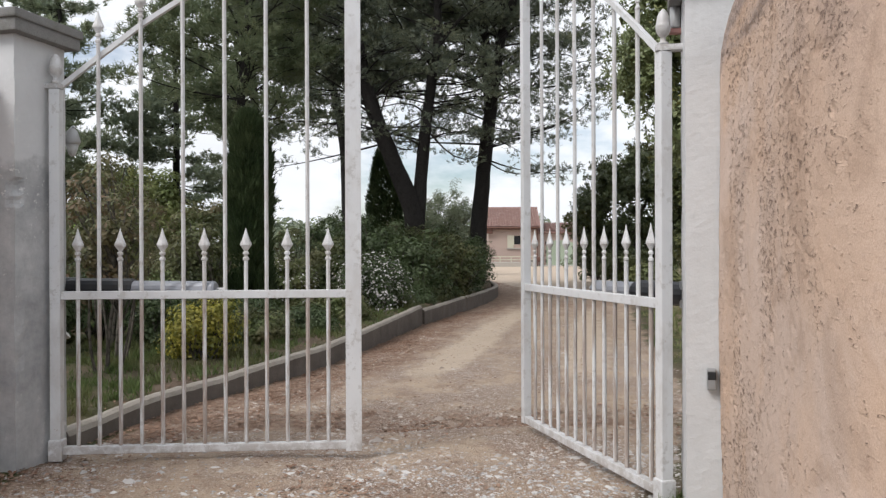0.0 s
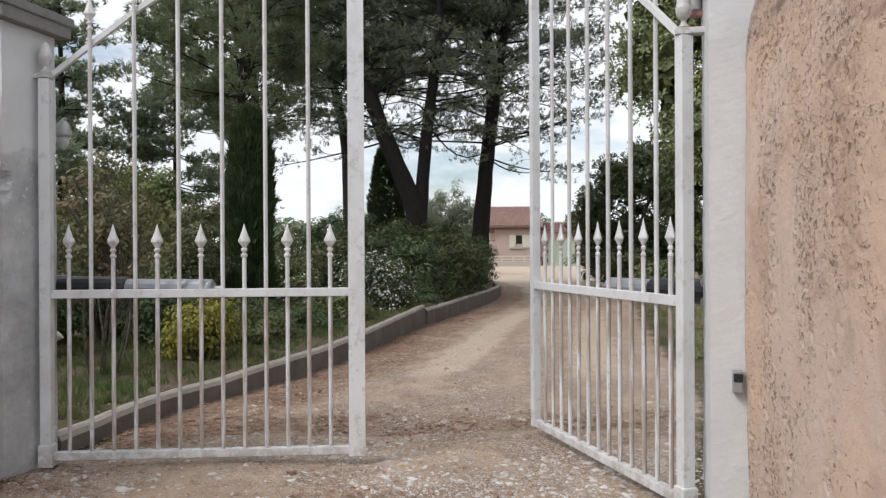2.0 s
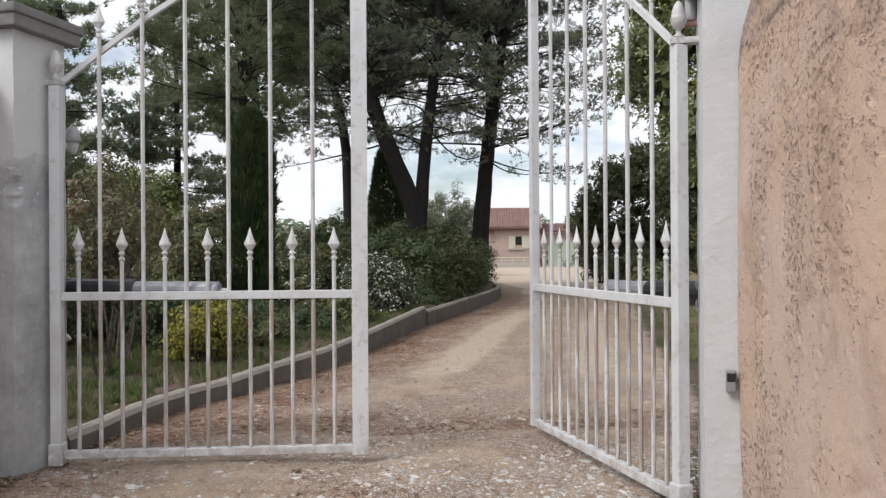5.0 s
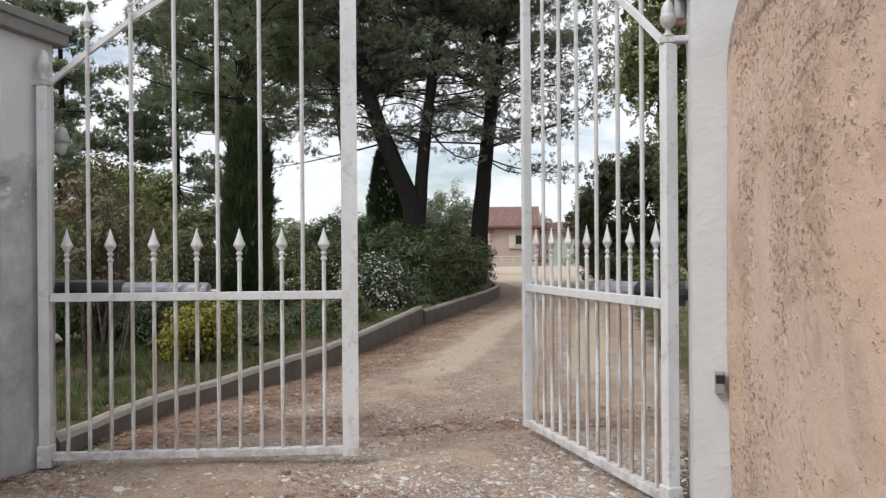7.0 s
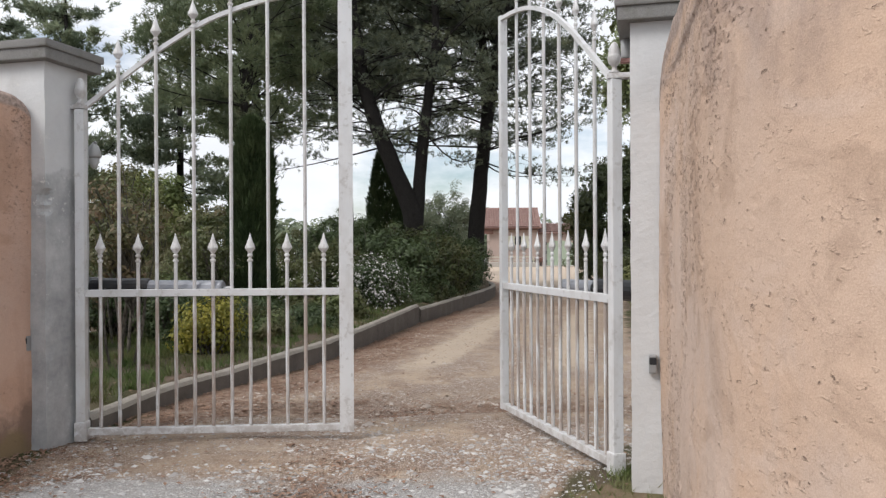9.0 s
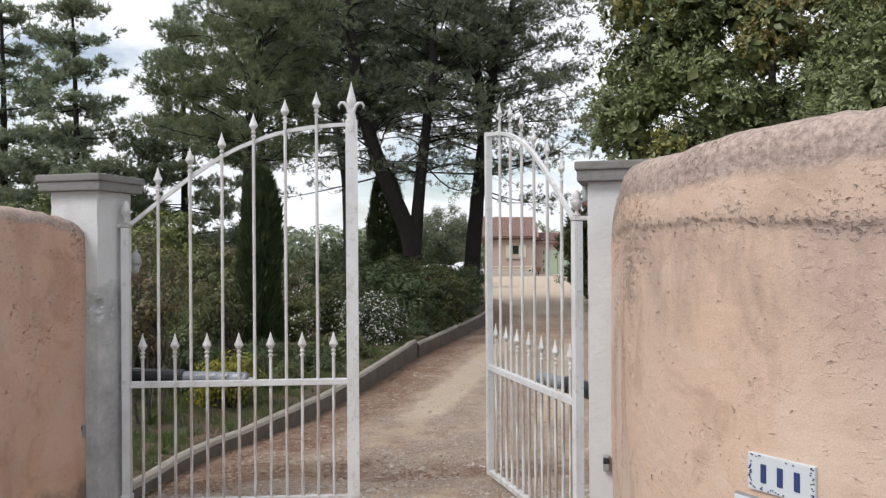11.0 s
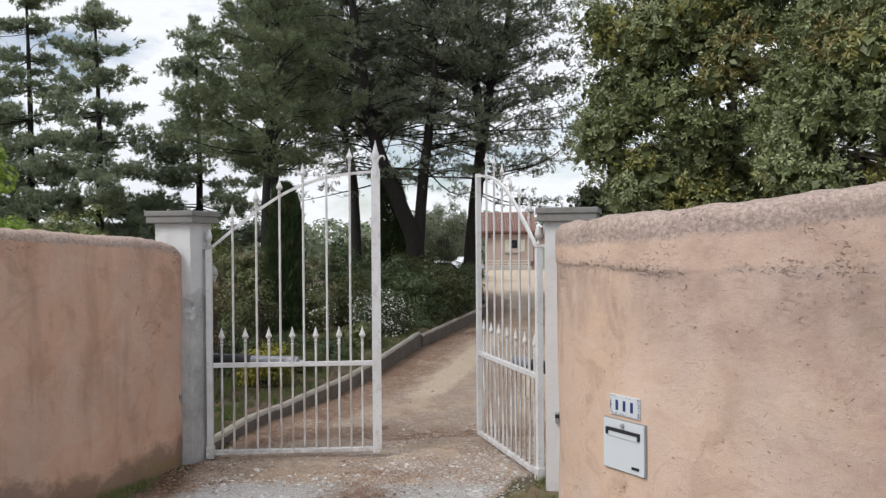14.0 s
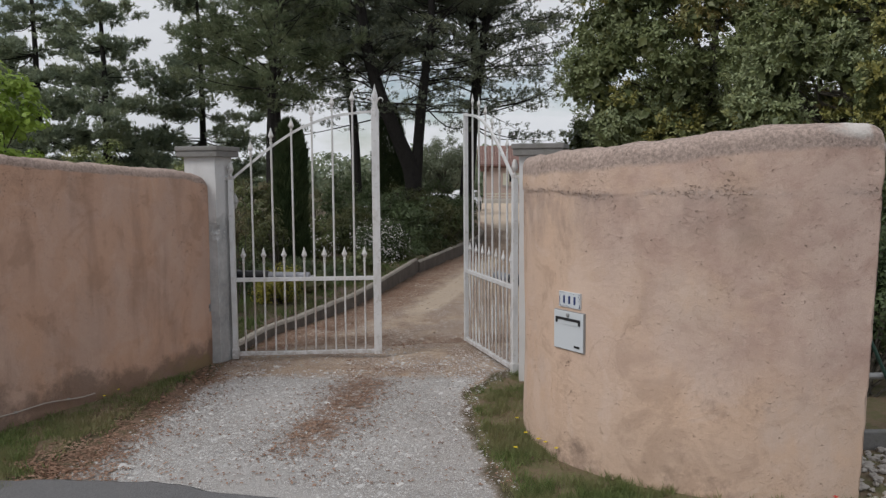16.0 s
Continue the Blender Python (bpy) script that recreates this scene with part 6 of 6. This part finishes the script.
pos, rng = scatter(5600, -2.2, 1.9, 0.6, 11.0, chips_here, 15)
n = len(pos)
size = np.exp(rng.normal(-4.25, 0.36, (n, 1, 1)))
ang = rng.uniform(0, 2 * math.pi, n)
rot = np.zeros((n, 3, 3))
rot[:, 0, 0], rot[:, 0, 1], rot[:, 1, 0], rot[:, 1, 1], rot[:, 2, 2] = np.cos(ang), -np.sin(ang), np.sin(ang), np.cos(ang), 1
shape = base[None] * rng.uniform(0.55, 1.4, (n, 6, 3)) * np.array([1, 0.75, 0.8])
v = np.einsum("nij,nkj->nki", rot, shape * size) + pos[:, None, :] - np.array([0, 0, 0.002])
t = (np.arange(n)[:, None, None] * 6 + tri[None]).reshape(-1, 3)
tagged(new("stone_chips", fast_mesh("stone_chips", v.reshape(-1, 3), t, M_PEBBLE)), "coarse broken stone chips strewn about the gateway", "stone chips", kind="stuff")


def litter_here(x, y):
    l, r = interp(y, DRIVE_L), interp(y, DRIVE_R)
    if in_wall(x, y) or x > r + 0.3:
        return 0.0
    a = (0.9 if y > 4.6 else 0.8) * math.exp(-((x - l - (0.15 if y > 4.6 else -0.12)) / 0.30) ** 2)
    b = 0.8 * math.exp(-((x + 0.62 - 0.12 * (y - 2.5)) / 0.28) ** 2) * smooth01(y, 0.9, 1.7) * (1 - smooth01(y, 3.3, 4.3))
    c = 0.5 * math.exp(-((y - 5.3) / 0.35) ** 2) if l < x < r else 0.0
    d = 1.0 * math.exp(-((x + 1.98) / 0.22) ** 2 - ((y - 3.80) / 0.14) ** 2)
    return max(a, b, c, d) * (0.25 + 0.75 * smooth01(noise.noise((x * 2.2, y * 2.2, 6)), -0.2, 0.3)) + 0.02


pos, rng = scatter(18000, -3.2, 1.6, 0.6, 16.0, litter_here, 6)
v, t = leaves(pos + np.array([0, 0, 0.008]), np.tile((0.0, 0.0, 1.0), (len(pos), 1)), 0.030, 0.55, rng, 1.0, 0.55)
tagged(new("leaf_litter", fast_mesh("leaf_litter", v, t, M_LITTER)), "scattered dry brown fallen leaves", "leaves", kind="stuff")


def grass_here(x, y):
    l, r = interp(y, DRIVE_L), interp(y, DRIVE_R)
    if in_wall(x, y):
        return 0.0
    lump = 0.04 + 0.96 * smooth01(noise.noise((x * 1.9, y * 1.9, 11)) + 0.6 * noise.noise((x * 6, y * 6, 4)), -0.25, 0.35) ** 1.6
    if y < 3.7:
        return lump * max(smooth01(l - x, 0.15, 0.5), smooth01(x - r, 0.0, 0.25)) 
    if x < l - 0.25:
        return 0.55 * lump
    return 0.8 * lump * smooth01(x - r, 0.0, 0.6)


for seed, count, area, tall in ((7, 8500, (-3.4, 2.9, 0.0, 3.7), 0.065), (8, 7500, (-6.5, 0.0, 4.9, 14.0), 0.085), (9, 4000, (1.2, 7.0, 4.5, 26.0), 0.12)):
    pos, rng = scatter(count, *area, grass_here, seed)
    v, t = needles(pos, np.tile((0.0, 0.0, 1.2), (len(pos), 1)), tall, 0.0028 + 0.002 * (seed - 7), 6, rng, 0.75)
    tagged(new("grass", fast_mesh("grass", v, t, M_BLADE_SHADE if seed == 8 else M_BLADE)), "patchy short grass and weeds", "grass", kind="stuff")

# ---- a pale cable pinned along the foot of the western wall ----
_foot = spline([(x, y, 0) for x, y in WALL_W_PLAN], 0.12)
_run = [(p.x + 0.022, p.y - 0.012, 0.13 + 0.045 * math.sin(i * 0.33) + 0.02 * math.sin(i * 0.9)) for i, p in enumerate(_foot) if 1.1 < p.y < 2.62]
cable = thing("cable", "pale cable pinned along the foot of the wall", "cable", _run[0])
part("sheath", sweep(bmesh.new(), [Vector(p) - Vector(_run[0]) for p in _run], 0.006, 6), plain("pale_sheath", (0.42, 0.36, 0.32), 0.6), cable)
for i in range(2, len(_run), 4):
    p = Vector(_run[i]) - Vector(_run[0])
    part("clip", boxed(p.x - 0.022, p.x + 0.004, p.y - 0.006, p.y + 0.012, p.z - 0.008, p.z + 0.008, bevel=0.002), M_STEEL, cable)

# ---- a few wild flowers in the verge ----
def flower(at, petals, color, label):
    ob = thing("wild_flower", label, "flower", (at[0], at[1], lie(*at)), 0, "verge flowers")
    part("stalk", sweep(bmesh.new(), [(0, 0, -0.01), (0.004, 0.002, 0.05), (0, 0, at_height(at))], 0.0015, 5), M_BLADE, ob)
    bm = bmesh.new()
    for q in range(petals):
        a = 2 * math.pi * q / petals
        c, s_ = math.cos(a), math.sin(a)
        z = at_height(at)
        vs = [bm.verts.new(p) for p in ((0, 0, z), (0.010 * c - 0.007 * s_, 0.010 * s_ + 0.007 * c, z + 0.006), (0.019 * c, 0.019 * s_, z + 0.009), (0.010 * c + 0.007 * s_, 0.010 * s_ - 0.007 * c, z + 0.006))]
        bm.faces.new(vs)
    part("bloom", bm, color, ob)


def at_height(at):
    return 0.07 + 0.03 * abs(noise.noise((at[0] * 7, at[1] * 7, 0)))


M_POPPY, M_BUTTER = plain("poppy_red", (0.55, 0.02, 0.015), 0.6, dirty=0), plain("butter_yellow", (0.65, 0.50, 0.02), 0.6, dirty=0)
flower((2.62, 0.22), 5, M_POPPY, "small red poppy at the foot of the wall")
for q, (x, y) in enumerate([(1.02, 1.20), (0.98, 1.30), (0.90, 1.42), (1.08, 1.05), (0.86, 1.75), (0.80, 1.1), (-2.72, 2.45), (-2.66, 2.6)]):
    flower((x, y), 6, M_BUTTER, "small yellow wild flower in the grass")

# ---- pale stones, an edging and a pipe rail past the wall's far end ----
M_ROCK = plain("pale_rock", (0.46, 0.42, 0.38), 0.9, scale=6, bump=0.4)
rng = random.Random(3)
ROCKS = []
for k in range(8):
    bm = bmesh.new()
    bmesh.ops.create_icosphere(bm, subdivisions=2, radius=1.0)
    for w in bm.verts:
        w.co *= 1 + 0.6 * noise.noise(w.co * 1.3 + Vector((k * 5.0, 0, 0)))
        w.co.z *= 0.6
    me = bpy.data.meshes.new("stone")
    bm.to_mesh(me)
    bm.free()
    me.materials.append(M_ROCK)
    ROCKS.append(me)
for k in range(210):
    s = rng.uniform(0.014, 0.036)
    st = new("stone", ROCKS[k % 8])
    st.matrix_world = pose(rng.uniform(2.88, 3.50), rng.uniform(0.28, 1.24) if k < 150 else rng.uniform(1.38, 2.3), s * 0.4, 0, 0, rng.uniform(0, 360)) @ Matrix.Diagonal((s, s * rng.uniform(0.7, 1.0), s, 1))
    tagged(st, "pale broken stone lying beside the wall", "stone", "stones by the wall")
edging = thing("edging", "low grey concrete edging between stones and gravel bed", "edging", (0, 0, 0))
for k in range(3):
    part("block", boxed(2.92 + 0.62 * k, 3.53 + 0.62 * k, 1.27, 1.35, -0.05, 0.13 + 0.006 * k, bevel=0.012), M_CAP, edging)
rail = thing("pipe_rail", "grey metal pipe rail with a dark green brace", "rail", (0, 0, 0))
part("pipe", sweep(bmesh.new(), [(3.15, 1.62, 0.45), (5.4, 1.66, 0.45)], 0.026, 10), M_STEEL, rail)
part("brace", sweep(bmesh.new(), [(3.40, 1.60, 0.95), (3.62, 1.585, 0.46), (3.78, 1.575, 0.05)], 0.014, 8), plain("dark_green_paint", (0.02, 0.06, 0.045), 0.5), rail, "dark green brace")
part("post", sweep(bmesh.new(), [(4.30, 1.64, -0.02), (4.30, 1.64, 0.47)], 0.018, 8), M_STEEL, rail)
